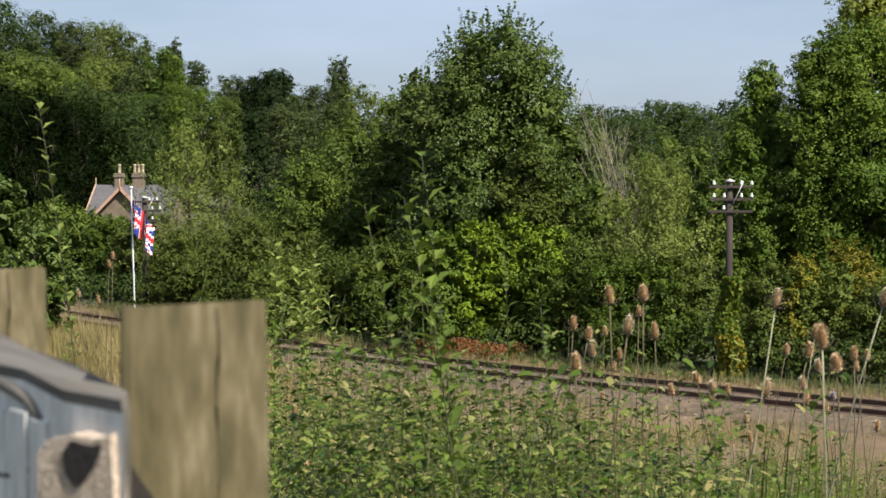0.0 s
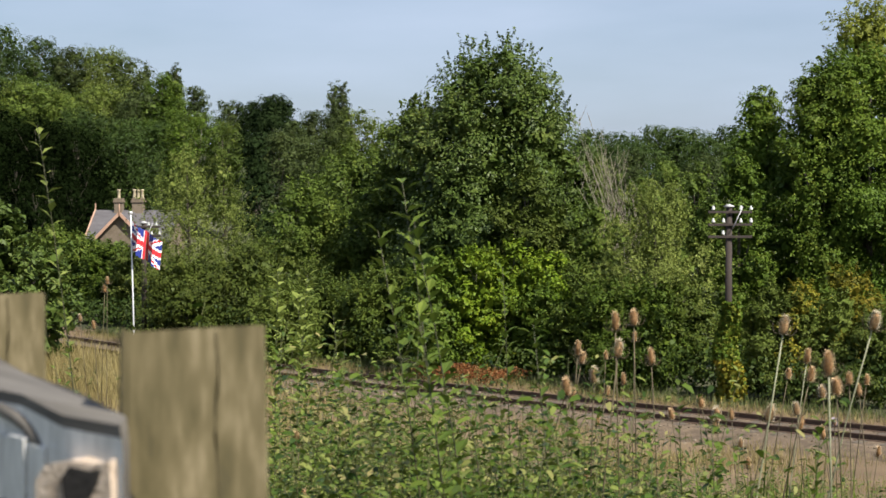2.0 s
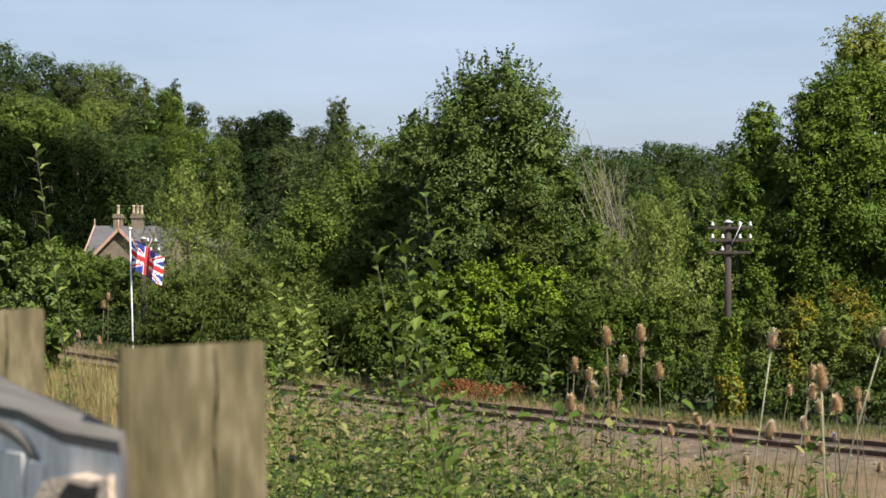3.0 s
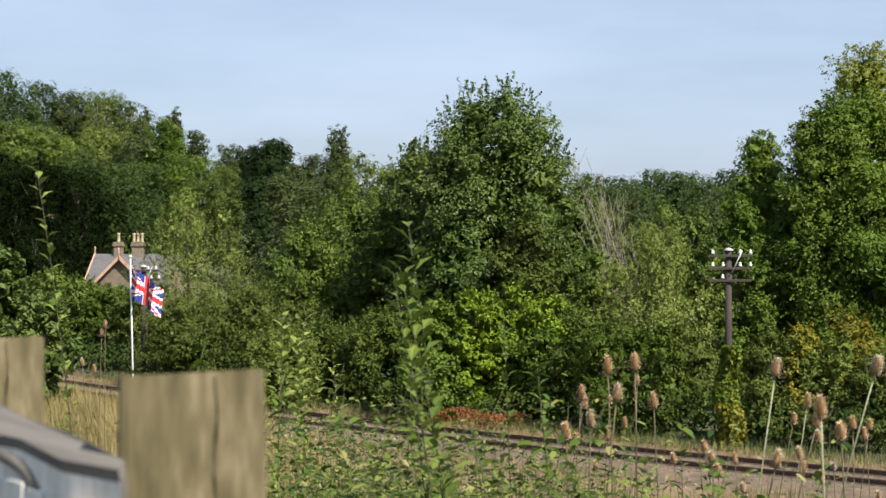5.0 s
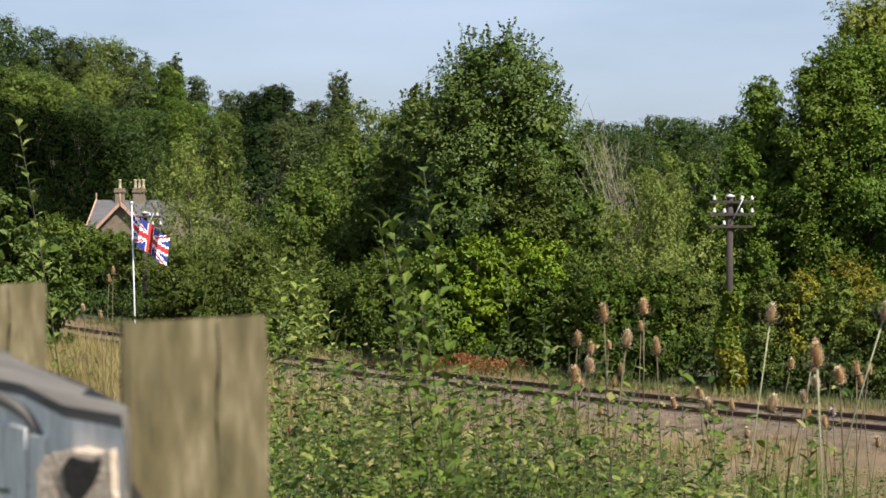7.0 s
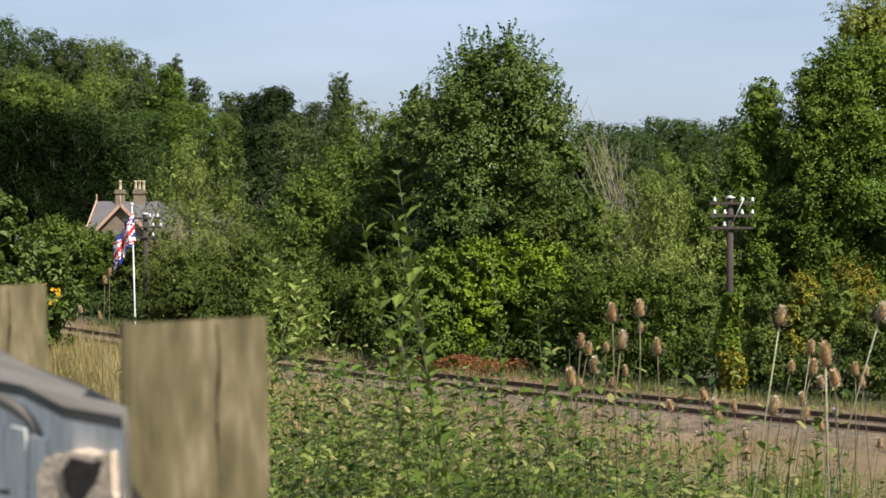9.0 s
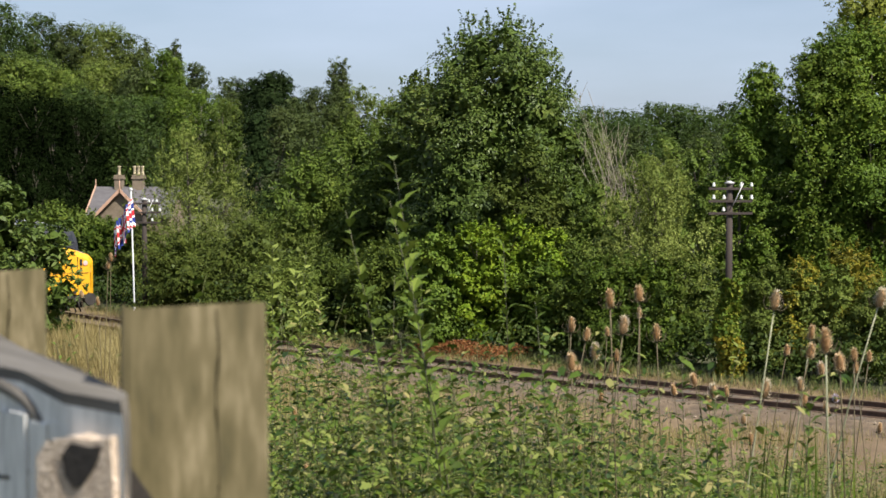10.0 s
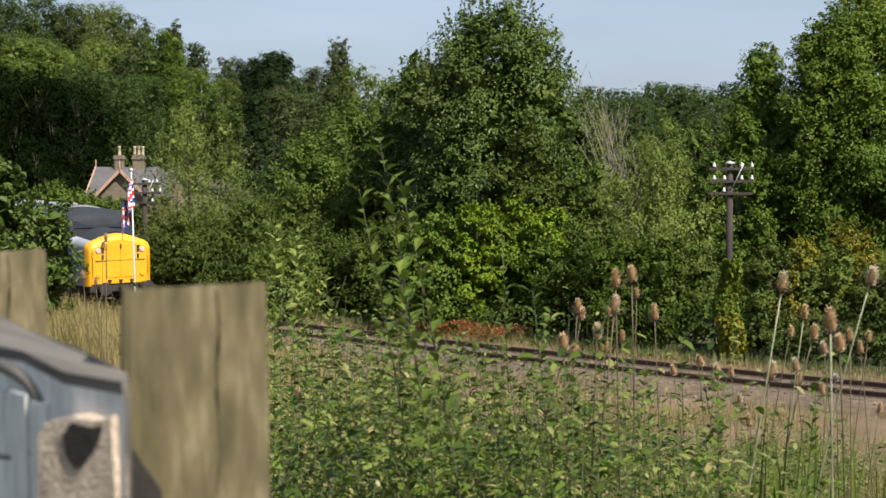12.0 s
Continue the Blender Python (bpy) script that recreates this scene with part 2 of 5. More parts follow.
    rail = [(-0.07, 0.14), (-0.07, 0.155), (-0.012, 0.175), (-0.012, 0.255), (-0.035, 0.265), (-0.035, RAILTOP), (0.035, RAILTOP), (0.035, 0.265), (0.012, 0.255), (0.012, 0.175), (0.07, 0.155), (0.07, 0.14)]
    for side in (-0.7525, 0.7525):
        sweep("rail", rail, side, STEEL, t, label="rusty steel rail")
    bm = bmesh.new()
    box(bm, -1.3, 1.3, -0.125, 0.125, 0.02, 0.15, 0.012)
    me = bpy.data.meshes.new("sleeper")
    bm.to_mesh(me)
    bm.free()
    me.materials.append(TIMBER)
    for i in range(150):
        s = -65 + i * 0.7
        ob = child("sleeper", me, t)
        ob.matrix_basis = Matrix.Translation(track_point(s)) @ pose(0, 0, 0, 0, 0, track_heading(s) + random.uniform(-0.6, 0.6))


def build_stones():
    """Loose stones over the ballast and the cess, each a lumpy eight-sided pebble."""
    rng = np.random.default_rng(77)
    n = 9000
    s = rng.uniform(-34, 26, n)
    a = rng.normal(-0.3, 1.6, n)
    pts = []
    for si, ai in zip(s, a):
        z = 0.135 if abs(ai) < 1.7 else (0.0 if abs(ai) < 2.5 else -0.05)
        pts.append(tuple(track_point(si, ai, z)))
    c = np.array(pts)
    r = rng.uniform(0.020, 0.052, (n, 1))
    dirs = np.array([[1, 0, 0], [0, 1, 0], [-1, 0, 0], [0, -1, 0], [0, 0, 0.8], [0, 0, -0.6]])
    v = c[:, None, :] + dirs[None] * r[:, :, None] * rng.uniform(0.6, 1.3, (n, 6, 1))
    idx = np.array([[0, 1, 4], [1, 2, 4], [2, 3, 4], [3, 0, 4], [1, 0, 5], [2, 1, 5], [3, 2, 5], [0, 3, 5]])
    faces = (idx[None] + np.arange(n)[:, None, None] * 6).reshape(-1, 3)
    me = bpy.data.meshes.new("ballast_stones")
    me.from_pydata(v.reshape(-1, 3).tolist(), [], faces.tolist())
    me.materials.append(LEAF["stone"])
    tagged(new("ballast_stones", me), "loose brown ballast stones around the rails", "ballast", kind="stuff")


build_track()
build_stones()


# ---- trees ----
def lobes_for(rng, height, half, low, n, taper=0.62, fat=1.0, curve=2.0, slender=False):
    """Lobes of an uneven crown: centre and radius."""
    out = []
    for i in range(n):
        f = (i + 0.5) / n
        z = low + (height - low) * (0.06 + 0.92 * f)
        wide = half * (1.0 - taper * max(0.0, (f - 0.40) / 0.60) ** curve) * (0.72 + 0.28 * min(1, f / 0.3))
        a = i * 2.4 + rng.uniform(-0.5, 0.5)
        r = wide * rng.uniform(0.30, 0.46) * fat
        if slender:
            # a pointed plume
            out.append((np.array([0.25 * half * math.cos(a), 0.25 * half * math.sin(a), z - 0.3 * half]), half * (0.16 + 0.80 * (1 - f) ** 0.7)))
            continue
        if height > 4.2 * half:
            r = max(r, half * 0.46)
        off = (wide * 1.12 - r) * rng.uniform(0.55, 1.0)
        if i == n - 1:
            off, z, r = 0.0, height, max(r, half * 0.30)
        out.append((np.array([off * math.cos(a), off * math.sin(a), min(z, height - r * 0.95)]), r))
    return out


def make_tree(name, seed, height, half, low, leaf, count, size, lobes=16, slim=0.5, label="", category="tree", taper=0.62, fat=1.0, far_off=False):
    """A tapered trunk with limbs, and a crown of loose leaves gathered in uneven lobes."""
    rng = np.random.default_rng(seed)
    root = tagged(new(name), label, category)
    lb = lobes_for(rng, height, half, low, lobes, taper, fat, 1.2 if name in ("conifer_tree", "poplar_tree") else 2.9 if far_off else 2.1, name == "poplar_tree")
    lb += [(np.array([0, 0, low + (height - low) * f]), half * g) for f, g in ((0.22, 0.55), (0.45, 0.58), (0.68, 0.44))] if name != "poplar_tree" else []
    bm = bmesh.new()
    r0 = max(0.04, height * 0.014)
    top = np.array([rng.normal(0, half * 0.1), rng.normal(0, half * 0.1), low + (height - low) * 0.85])
    pts = [(0, 0, -0.5), (0, 0, 0.2), tuple(top * 0.35), tuple(top * 0.7), tuple(top)]
    tube(bm, pts, [r0 * 1.3, r0, r0 * 0.8, r0 * 0.5, r0 * 0.12])
    for c, r in lb[:: 1 if lobes < 20 else 2]:
        base = top * max(0.12, min(0.85, c[2] / top[2] - 0.22))
        mid = (base + c) / 2 + np.array([0, 0, r * 0.15])
        tube(bm, [tuple(base), tuple(mid), tuple(c + np.array([0, 0, r * 0.4]))], [r0 * 0.38, r0 * 0.24, r0 * 0.06], 5, False)
    part("trunk", bm, BARK, root)
    w = np.array([r ** 2 for _, r in lb])
    num = rng.multinomial(count, w / w.sum())
    mid_z = low + (height - low) * 0.4
    cs, outs, inner, inner_out = [], [], [], []
    feathery = leaf == "light"
    for (c, r), k in zip(lb, num):
        if feathery:
            # thin upright twigs with small leaves all along them
            tw = max(10, k // 26)
            foot = rng.normal(0, 0.42, (tw, 3)) * r
            rise = rng.normal(0, 0.45, (tw, 3)) + np.array([0, 0, 1.1]) + 0.5 * np.array([c[0], c[1], 0]) / half
            rise *= rng.uniform(0.45, 0.95, (tw, 1)) * r / np.linalg.norm(rise, axis=1, keepdims=True)
            pick = rng.integers(0, tw, k)
            f = rng.random((k, 1))
            cs.append(c + foot[pick] + rise[pick] * f + rng.normal(0, size * 0.55, (k, 3)) * (1.2 - f))
            outs.append(foot[pick] / r + rng.normal(0, 0.4, (k, 3)))
            inner.append(c + foot[:4] * 0.6)
            inner_out.append(foot[:4] / r)
            continue
        # each lobe carries tufts over its outer side, each tuft a cap of leaves lying like shingles
        away = np.array([c[0], c[1], 0.6 * (c[2] - mid_z)])
        away = away / (np.linalg.norm(away) + 1e-6)
        m = 15
        d = rng.normal(0, 1, (m, 3)) + 0.55 * away + np.array([0, 0, 0.25])
        d /= np.linalg.norm(d, axis=1, keepdims=True)
        tuft = d * rng.uniform(0.50, 0.92, (m, 1)) * np.array([1, 1, 0.85])
        tuft_r = rng.uniform(0.22, 0.46, m)
        pick = rng.integers(0, m, k)
        e = rng.normal(0, 1, (k, 3)) + 0.6 * d[pick] + np.array([0, 0, 0.35])
        e /= np.linalg.norm(e, axis=1, keepdims=True)
        depth = 1.0 - 0.45 * rng.random((k, 1)) ** 2 + np.maximum(0, rng.normal(0, 0.14, (k, 1)))
        cs.append(c + (tuft[pick] + e * depth * tuft_r[pick][:, None] * np.array([1, 1, 0.75])) * r)
        outs.append(e + 0.35 * d[pick] + (0.5 if far_off else 0.2) * away)
        n_in = max(4, k // 7)
        g = rng.normal(0, 1, (n_in, 3))
        g /= np.linalg.norm(g, axis=1, keepdims=True)
        inner.append(c + g * r * rng.uniform(0.2, 0.62, (n_in, 1)))
        inner_out.append(g)
    if not far_off and not feathery:
        # loose shoots standing out past the lobes
        for c, r in lb:
            away = np.array([c[0], c[1], 0.6 * (c[2] - mid_z)])
            away = away / (np.linalg.norm(away) + 1e-6)
            for _ in range(7 if half > 1.6 else 4):
                e = rng.normal(0, 0.55, 3) + away + np.array([0, 0, 0.55])
                e /= np.linalg.norm(e)
                long = rng.uniform(0.15, 0.45) * min(1.6, half * 0.5)
                k = int(14 + 16 * long)
                f = rng.uniform(0.0, 1.0, (k, 1))
                sag = np.array([0, 0, -0.45 if name == "ash_tree" else 0.1]) * long * f ** 2
                cs.append(c + e * r * 0.92 + e * long * f + sag + rng.normal(0, size * 0.45, (k, 3)) * (1.15 - f))
                outs.append(rng.normal(0, 0.5, (k, 3)) + e)
    cs, outs, inner, inner_out = (np.concatenate(v) for v in (cs, outs, inner, inner_out))
    q = np.concatenate([leaf_quads(rng, cs, outs, size, size * slim, 0.3, 0.45, rough=0.3 if far_off else 0.42), leaf_quads(rng, inner, inner_out, size * 2.4, size * 2.0, 0.3)])
    if far_off:
        q = q[:, (0, 1, 3)] if name == "conifer_tree" else q[:, (0, 1, 2)]
    child("crown", quads_mesh("crown", q, LEAF[leaf]), root)
    return root


# kind, x, y, base z, height, half width, lowest leaf, leaf colour, leaf count, leaf size, lobes, label
TREES = [
    (1.8, 64.0, None, 11.5, 4.25, 0.1, "maple", 60480, 0.18, 46, 0.55, "maple_tree", "tall broadleaf tree with uneven green crown behind the railway"),
    (-0.9, 68.0, None, 9.6, 1.99, 0.1, "mid", 11520, 0.22, 16, 0.55, "broadleaf_tree", "smaller broadleaf tree beside the tallest crown"),
    (4.3, 63.0, None, 7.6, 2.19, 0.1, "mid", 12960, 0.2, 18, 0.5, "broadleaf_tree", "leafy green tree among the lineside scrub"),
    (3.1, 60.0, None, 6.8, 1.98, 0.1, "olive", 11520, 0.18, 18, 0.5, "broadleaf_tree", "dull green tree among the lineside scrub"),
    (1.1, 56.0, None, 4.2, 1.23, 0.1, "bright", 7920, 0.16, 20, 0.6, "bush", "bright yellow-green bush beside the railway line"),
    (2.3, 56.5, None, 4.5, 1.35, 0.1, "bright", 7920, 0.16, 20, 0.6, "bush", "bright yellow-green bush beside the railway line"),
    (3.4, 56.0, None, 4.1, 1.13, 0.1, "bright", 7920, 0.16, 20, 0.6, "bush", "bright yellow-green bush beside the railway line"),
    (-0.2, 55.5, None, 4.1, 1.42, 0.1, "rich", 7920, 0.17, 12, 0.6, "bush", "fresh green bush beside the railway line"),
    (6.8, 54.5, None, 6.5, 2.36, 0.1, "light", 24480, 0.13, 30, 0.4, "shrub", "pale silvery willow shrub behind the railway line"),
    (5.7, 52.0, None, 3.3, 2.00, 0.1, "rich", 11520, 0.14, 18, 0.5, "bush", "green bush at the edge of the track"),
    (7.5, 53.0, None, 3.4, 1.36, 0.1, "mid", 7200, 0.14, 14, 0.5, "bush", "green bush at the foot of the telegraph pole"),
    (14.6, 58.0, None, 11.0, 3.75, 0.1, "rich", 54720, 0.155, 42, 0.5, "ash_tree", "large spreading tree with rich green leaves"),
    (11.2, 59.5, None, 9.6, 1.75, 0.1, "rich", 16560, 0.15, 24, 0.5, "ash_tree", "green tree with feathery leaning branches"),
    (10.7, 50.0, None, 3.5, 1.19, 0.1, "yellow", 6480, 0.13, 18, 0.5, "shrub", "yellowing shrub turning autumn colours"),
    (12.2, 50.5, None, 3.9, 1.39, 0.1, "yellow", 7920, 0.13, 20, 0.5, "shrub", "yellowing shrub turning autumn colours"),
    (11.3, 49.5, None, 3.2, 1.27, 0.1, "olive", 6480, 0.13, 18, 0.5, "shrub", "dull green shrub among the yellowing leaves"),
    (9.8, 50.0, None, 3.4, 1.47, 0.1, "olive", 10080, 0.13, 16, 0.5, "bush", "dark green bush beside the telegraph pole"),
    (12.4, 48.0, None, 2.9, 1.23, 0.1, "olive", 8640, 0.13, 14, 0.5, "bush", "dull green bush beside the track"),
    (-11.0, 74.0, None, 7.8, 3.12, 0.1, "light", 18720, 0.14, 24, 0.4, "birch_tree", "pale feathery birch tree behind the railway"),
    (-3.9, 76.0, None, 7.8, 2.93, 0.1, "mid", 14400, 0.2, 20, 0.5, "broadleaf_tree", "rounded green tree in the lineside wood"),
    (-2.0, 70.0, None, 6.7, 2.57, 0.1, "mid", 12960, 0.2, 20, 0.5, "broadleaf_tree", "rounded green tree in the lineside wood"),
    (-6.0, 74.0, None, 6.5, 2.44, 0.1, "mid", 11520, 0.18, 18, 0.5, "broadleaf_tree", "green tree in the lineside wood"),
    (-7.3, 66.0, None, 4.2, 2.78, 0.1, "olive", 14400, 0.14, 22, 0.4, "shrub", "olive green sallow scrub behind the line"),
    (-10.0, 66.0, None, 3.6, 2.42, 0.1, "olive", 12960, 0.14, 20, 0.4, "shrub", "olive green sallow scrub behind the line"),
    (-4.4, 62.0, None, 2.9, 2.50, 0.1, "mid", 12960, 0.15, 20, 0.45, "bush", "green scrub bush behind the line"),
    (-2.2, 60.0, None, 3.4, 1.87, 0.1, "mid", 10800, 0.15, 18, 0.5, "bush", "green scrub bush behind the line"),
    (5.4, 59.0, None, 5.6, 1.51, 0.1, "mid", 8640, 0.16, 14, 0.5, "bush", "green bush among the lineside scrub"),
    (11.9, 78.0, None, 6.9, 2.00, 0.1, "mid", 7920, 0.2, 14, 0.5, "broadleaf_tree", "green tree behind the telegraph pole"),
    (-18.2, 90.0, None, 3.3, 1.72, 0.1, "mid", 7920, 0.2, 18, 0.5, "bush", "bright green bush in front of the cottage"),
    (-15.5, 59.0, None, 5.7, 1.60, 0.1, "maple", 5200, 0.34, 24, 0.42, "bush", "dark glossy leaved bush in front of the line"),
    (-16.8, 60.0, None, 5.6, 1.98, 0.1, "maple", 6500, 0.34, 16, 0.42, "bush", "dark glossy leaved bush in front of the line"),
    # the next three carry deep shade in their leaf colour
    (-31.2, 118.0, None, 10.3, 3.93, 0.7, "in_shade", 9000, 0.252, 26, 0.6, "broadleaf_tree", "dense green woodland tree on the hillside"),
    (-28.1, 118.0, None, 9.6, 3.93, 0.7, "in_shade", 9000, 0.252, 26, 0.6, "broadleaf_tree", "dense green woodland tree on the hillside"),
    (-24.9, 118.0, None, 8.9, 3.44, 0.6, "in_shade", 9000, 0.252, 26, 0.6, "broadleaf_tree", "dense green woodland tree on the hillside"),
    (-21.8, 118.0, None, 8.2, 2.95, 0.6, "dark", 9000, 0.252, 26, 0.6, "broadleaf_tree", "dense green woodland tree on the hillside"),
    (27.4, 260.0, None, 10.1, 4.88, 0.8, "dark", 5400, 0.45, 20, 0.6, "broadleaf_tree", "distant dark green tree on the skyline"),
    (33.0, 260.0, None, 11.0, 4.33, 0.8, "dark", 5400, 0.45, 20, 0.6, "broadleaf_tree", "distant dark green tree on the skyline"),
    (38.7, 260.0, None, 10.7, 4.88, 0.8, "dark", 5400, 0.45, 20, 0.6, "broadleaf_tree", "distant dark green tree on the skyline"),
    (44.7, 260.0, None, 11.2, 4.33, 0.9, "dark", 5400, 0.45, 20, 0.6, "broadleaf_tree", "distant dark green tree on the skyline"),
    (22.2, 260.0, None, 10.2, 4.33, 0.8, "dark", 5400, 0.45, 20, 0.6, "broadleaf_tree", "distant dark green tree on the skyline"),
    (50.8, 260.0, None, 10.0, 5.42, 0.8, "dark", 5400, 0.45, 20, 0.6, "broadleaf_tree", "distant dark green tree on the skyline"),
    (10.3, 95.0, None, 8.3, 2.38, 0.6, "far", 6600, 0.234, 16, 0.6, "broadleaf_tree", "green tree beyond the lineside scrub"),
    (12.1, 92.0, None, 7.6, 2.30, 0.6, "mid", 6600, 0.234, 16, 0.6, "broadleaf_tree", "green tree beyond the lineside scrub"),
    (15.7, 100.0, None, 8.1, 3.20, 0.6, "far", 6600, 0.234, 16, 0.6, "broadleaf_tree", "green tree beyond the lineside scrub"),
    (8.3, 90.0, None, 7.8, 1.65, 0.1, "olive", 7920, 0.26, 16, 0.6, "broadleaf_tree", "green tree beyond the lineside scrub"),
    (16.1, 90.0, None, 8.4, 2.31, 0.1, "mid", 7920, 0.26, 16, 0.6, "broadleaf_tree", "green tree beyond the lineside scrub"),
    (-9.7, 88.0, None, 9.2, 2.00, 0.1, "shade", 11520, 0.22, 20, 0.3, "conifer_tree", "dark drooping conifer among the broadleaf trees"),
    (12.5, 57.0, None, 10.1, 1.88, 0.1, "rich", 18720, 0.15, 26, 0.5, "ash_tree", "green tree with feathery leaning branches"),
    (4.6, 54.0, None, 3.7, 1.39, 0.1, "mid", 7200, 0.15, 14, 0.5, "bush", "green bush at the edge of the track"),
    (3.4, 55.0, None, 3.1, 1.21, 0.1, "rich", 6480, 0.15, 14, 0.5, "bush", "green bush at the edge of the track"),
    (-5.5, 58.0, None, 2.9, 1.70, 0.1, "olive", 7200, 0.14, 16, 0.4, "bush", "olive green scrub bush behind the line"),
    # five trees coloured near black for the shade beside the cottage
    (-24.2, 110.0, None, 5.8, 2.93, 0.5, "in_shade", 4800, 0.234, 14, 0.5, "broadleaf_tree", "tree beside the cottage with shade in its leaf colour"),
    (-28.1, 112.0, None, 7.3, 2.80, 0.6, "in_shade", 6600, 0.234, 18, 0.5, "conifer_tree", "evergreen with the wood's deep shade in its leaf colour"),
    (-25.5, 111.0, None, 7.4, 2.31, 0.6, "in_shade", 6600, 0.234, 18, 0.5, "conifer_tree", "evergreen with the wood's deep shade in its leaf colour"),
    (-23.7, 113.0, None, 6.6, 2.12, 0.5, "in_shade", 6600, 0.234, 18, 0.5, "conifer_tree", "evergreen with the wood's deep shade in its leaf colour"),
    (-25.6, 106.0, None, 5.7, 2.65, 0.5, "in_shade", 6600, 0.234, 18, 0.5, "conifer_tree", "evergreen with the wood's deep shade in its leaf colour"),
    (28.8, 250.0, None, 8.7, 5.21, 0.7, "dark", 4800, 0.45, 20, 0.6, "broadleaf_tree", "distant dark green tree on the skyline"),
    (34.9, 255.0, None, 10.5, 3.82, 0.8, "dark", 4800, 0.45, 20, 0.6, "broadleaf_tree", "distant dark green tree on the skyline"),
    (40.1, 250.0, None, 9.4, 4.58, 0.7, "dark", 4800, 0.45, 20, 0.6, "broadleaf_tree", "distant dark green tree on the skyline"),
    (46.8, 255.0, None, 10.4, 4.25, 0.8, "dark", 4800, 0.45, 20, 0.6, "broadleaf_tree", "distant dark green tree on the skyline"),
    (23.8, 250.0, None, 8.2, 5.21, 0.7, "dark", 4800, 0.45, 20, 0.6, "broadleaf_tree", "distant dark green tree on the skyline"),
    (9.8, 56.0, None, 7.5, 1.33, 0.1, "rich", 11520, 0.15, 20, 0.5, "ash_tree", "green tree with feathery leaning branches"),
    (-1.5, 70.0, None, 8.9, 1.80, 0.1, "mid", 10080, 0.2, 18, 0.5, "broadleaf_tree", "smaller broadleaf tree beside the tallest crown"),
    (3.1, 65.0, None, 10.6, 2.67, 0.1, "maple", 18720, 0.18, 24, 0.55, "maple_tree", "tall broadleaf tree with uneven green crown behind the railway"),
    (0.3, 64.5, None, 9.8, 2.01, 0.1, "maple", 12960, 0.18, 20, 0.55, "maple_tree", "tall broadleaf tree with uneven green crown behind the railway"),
    (13.4, 57.5, None, 10.6, 2.05, 0.1, "rich", 17280, 0.15, 24, 0.5, "ash_tree", "large spreading tree with rich green leaves"),
    (-16.5, 89.0, None, 3.2, 1.37, 0.1, "mid", 6480, 0.2, 16, 0.5, "bush", "green bush in front of the cottage"),
    (15.2, 60.5, None, 12.9, 2.60, 3.0, "ash", 19000, 0.15, 30, 0.5, "ash_tree", "tall ash with yellow-green feathery crown"),
    (-42.7, 165.0, None, 13.2, 4.36, 0.9, "dark", 14000, 0.29, 26, 0.6, "broadleaf_tree", "dense dark green woodland tree on the hillside"),
    (-39.2, 165.0, None, 12.1, 3.52, 0.9, "dark", 13955, 0.29, 26, 0.6, "broadleaf_tree", "dense dark green woodland tree on the hillside"),
    (-36.1, 165.0, None, 11.2, 3.52, 0.9, "far", 12928, 0.29, 26, 0.6, "broadleaf_tree", "dense green woodland tree on the hillside"),
    (-33.2, 165.0, None, 11.4, 4.22, 0.9, "olive", 14000, 0.29, 26, 0.6, "broadleaf_tree", "dense grey-green woodland tree on the hillside"),
    (-30.6, 165.0, None, 10.5, 3.17, 0.8, "far", 10946, 0.29, 26, 0.6, "broadleaf_tree", "dense green woodland tree on the hillside"),
    (-29.2, 168.0, None, 10.1, 0.94, 0.8, "far", 6500, 0.29, 30, 0.5, "poplar_tree", "slender poplar on the skyline"),
    (-26.3, 168.0, None, 10.4, 1.17, 0.8, "far", 6500, 0.29, 30, 0.5, "poplar_tree", "slender poplar on the skyline"),
    (-27.1, 169.0, None, 9.6, 0.96, 0.8, "far", 6500, 0.29, 30, 0.5, "poplar_tree", "slender poplar on the skyline"),
    (-27.1, 168.0, None, 8.6, 2.43, 0.7, "far", 6858, 0.29, 26, 0.6, "broadleaf_tree", "dense green woodland tree on the hillside"),
    (-24.0, 165.0, None, 8.0, 1.97, 0.6, "far", 5180, 0.29, 26, 0.6, "broadleaf_tree", "dense green woodland tree on the hillside"),
    (-24.5, 150.0, None, 10.3, 2.94, 0.8, "rich", 9946, 0.29, 26, 0.6, "broadleaf_tree", "dense bright green woodland tree on the hillside"),
    (-34.7, 140.0, None, 10.5, 4.30, 0.8, "mid", 14000, 0.29, 26, 0.6, "broadleaf_tree", "dense green woodland tree on the hillside"),
    (-31.7, 140.0, None, 9.4, 3.47, 0.8, "mid", 10698, 0.29, 26, 0.6, "broadleaf_tree", "dense green woodland tree on the hillside"),
    (-37.8, 140.0, None, 11.0, 3.58, 0.9, "dark", 12973, 0.29, 26, 0.6, "broadleaf_tree", "dense dark green woodland tree on the hillside"),
    (-30.4, 152.0, None, 9.1, 3.76, 0.7, "olive", 11198, 0.29, 26, 0.6, "broadleaf_tree", "dense dull green woodland tree on the hillside"),
    (-27.1, 150.0, None, 8.6, 3.33, 0.7, "far", 9393, 0.29, 26, 0.6, "broadleaf_tree", "dense green woodland tree on the hillside"),
    (-27.5, 130.0, None, 9.1, 3.33, 0.7, "dark", 9892, 0.25, 26, 0.6, "broadleaf_tree", "dense green woodland tree on the hillside"),
    (-24.0, 128.0, None, 8.6, 3.17, 0.7, "dark", 8982, 0.25, 26, 0.6, "broadleaf_tree", "dense green woodland tree on the hillside"),
    (-18.7, 128.0, None, 9.3, 2.94, 0.7, "rich", 9016, 0.25, 26, 0.6, "broadleaf_tree", "dense bright green woodland tree on the hillside"),
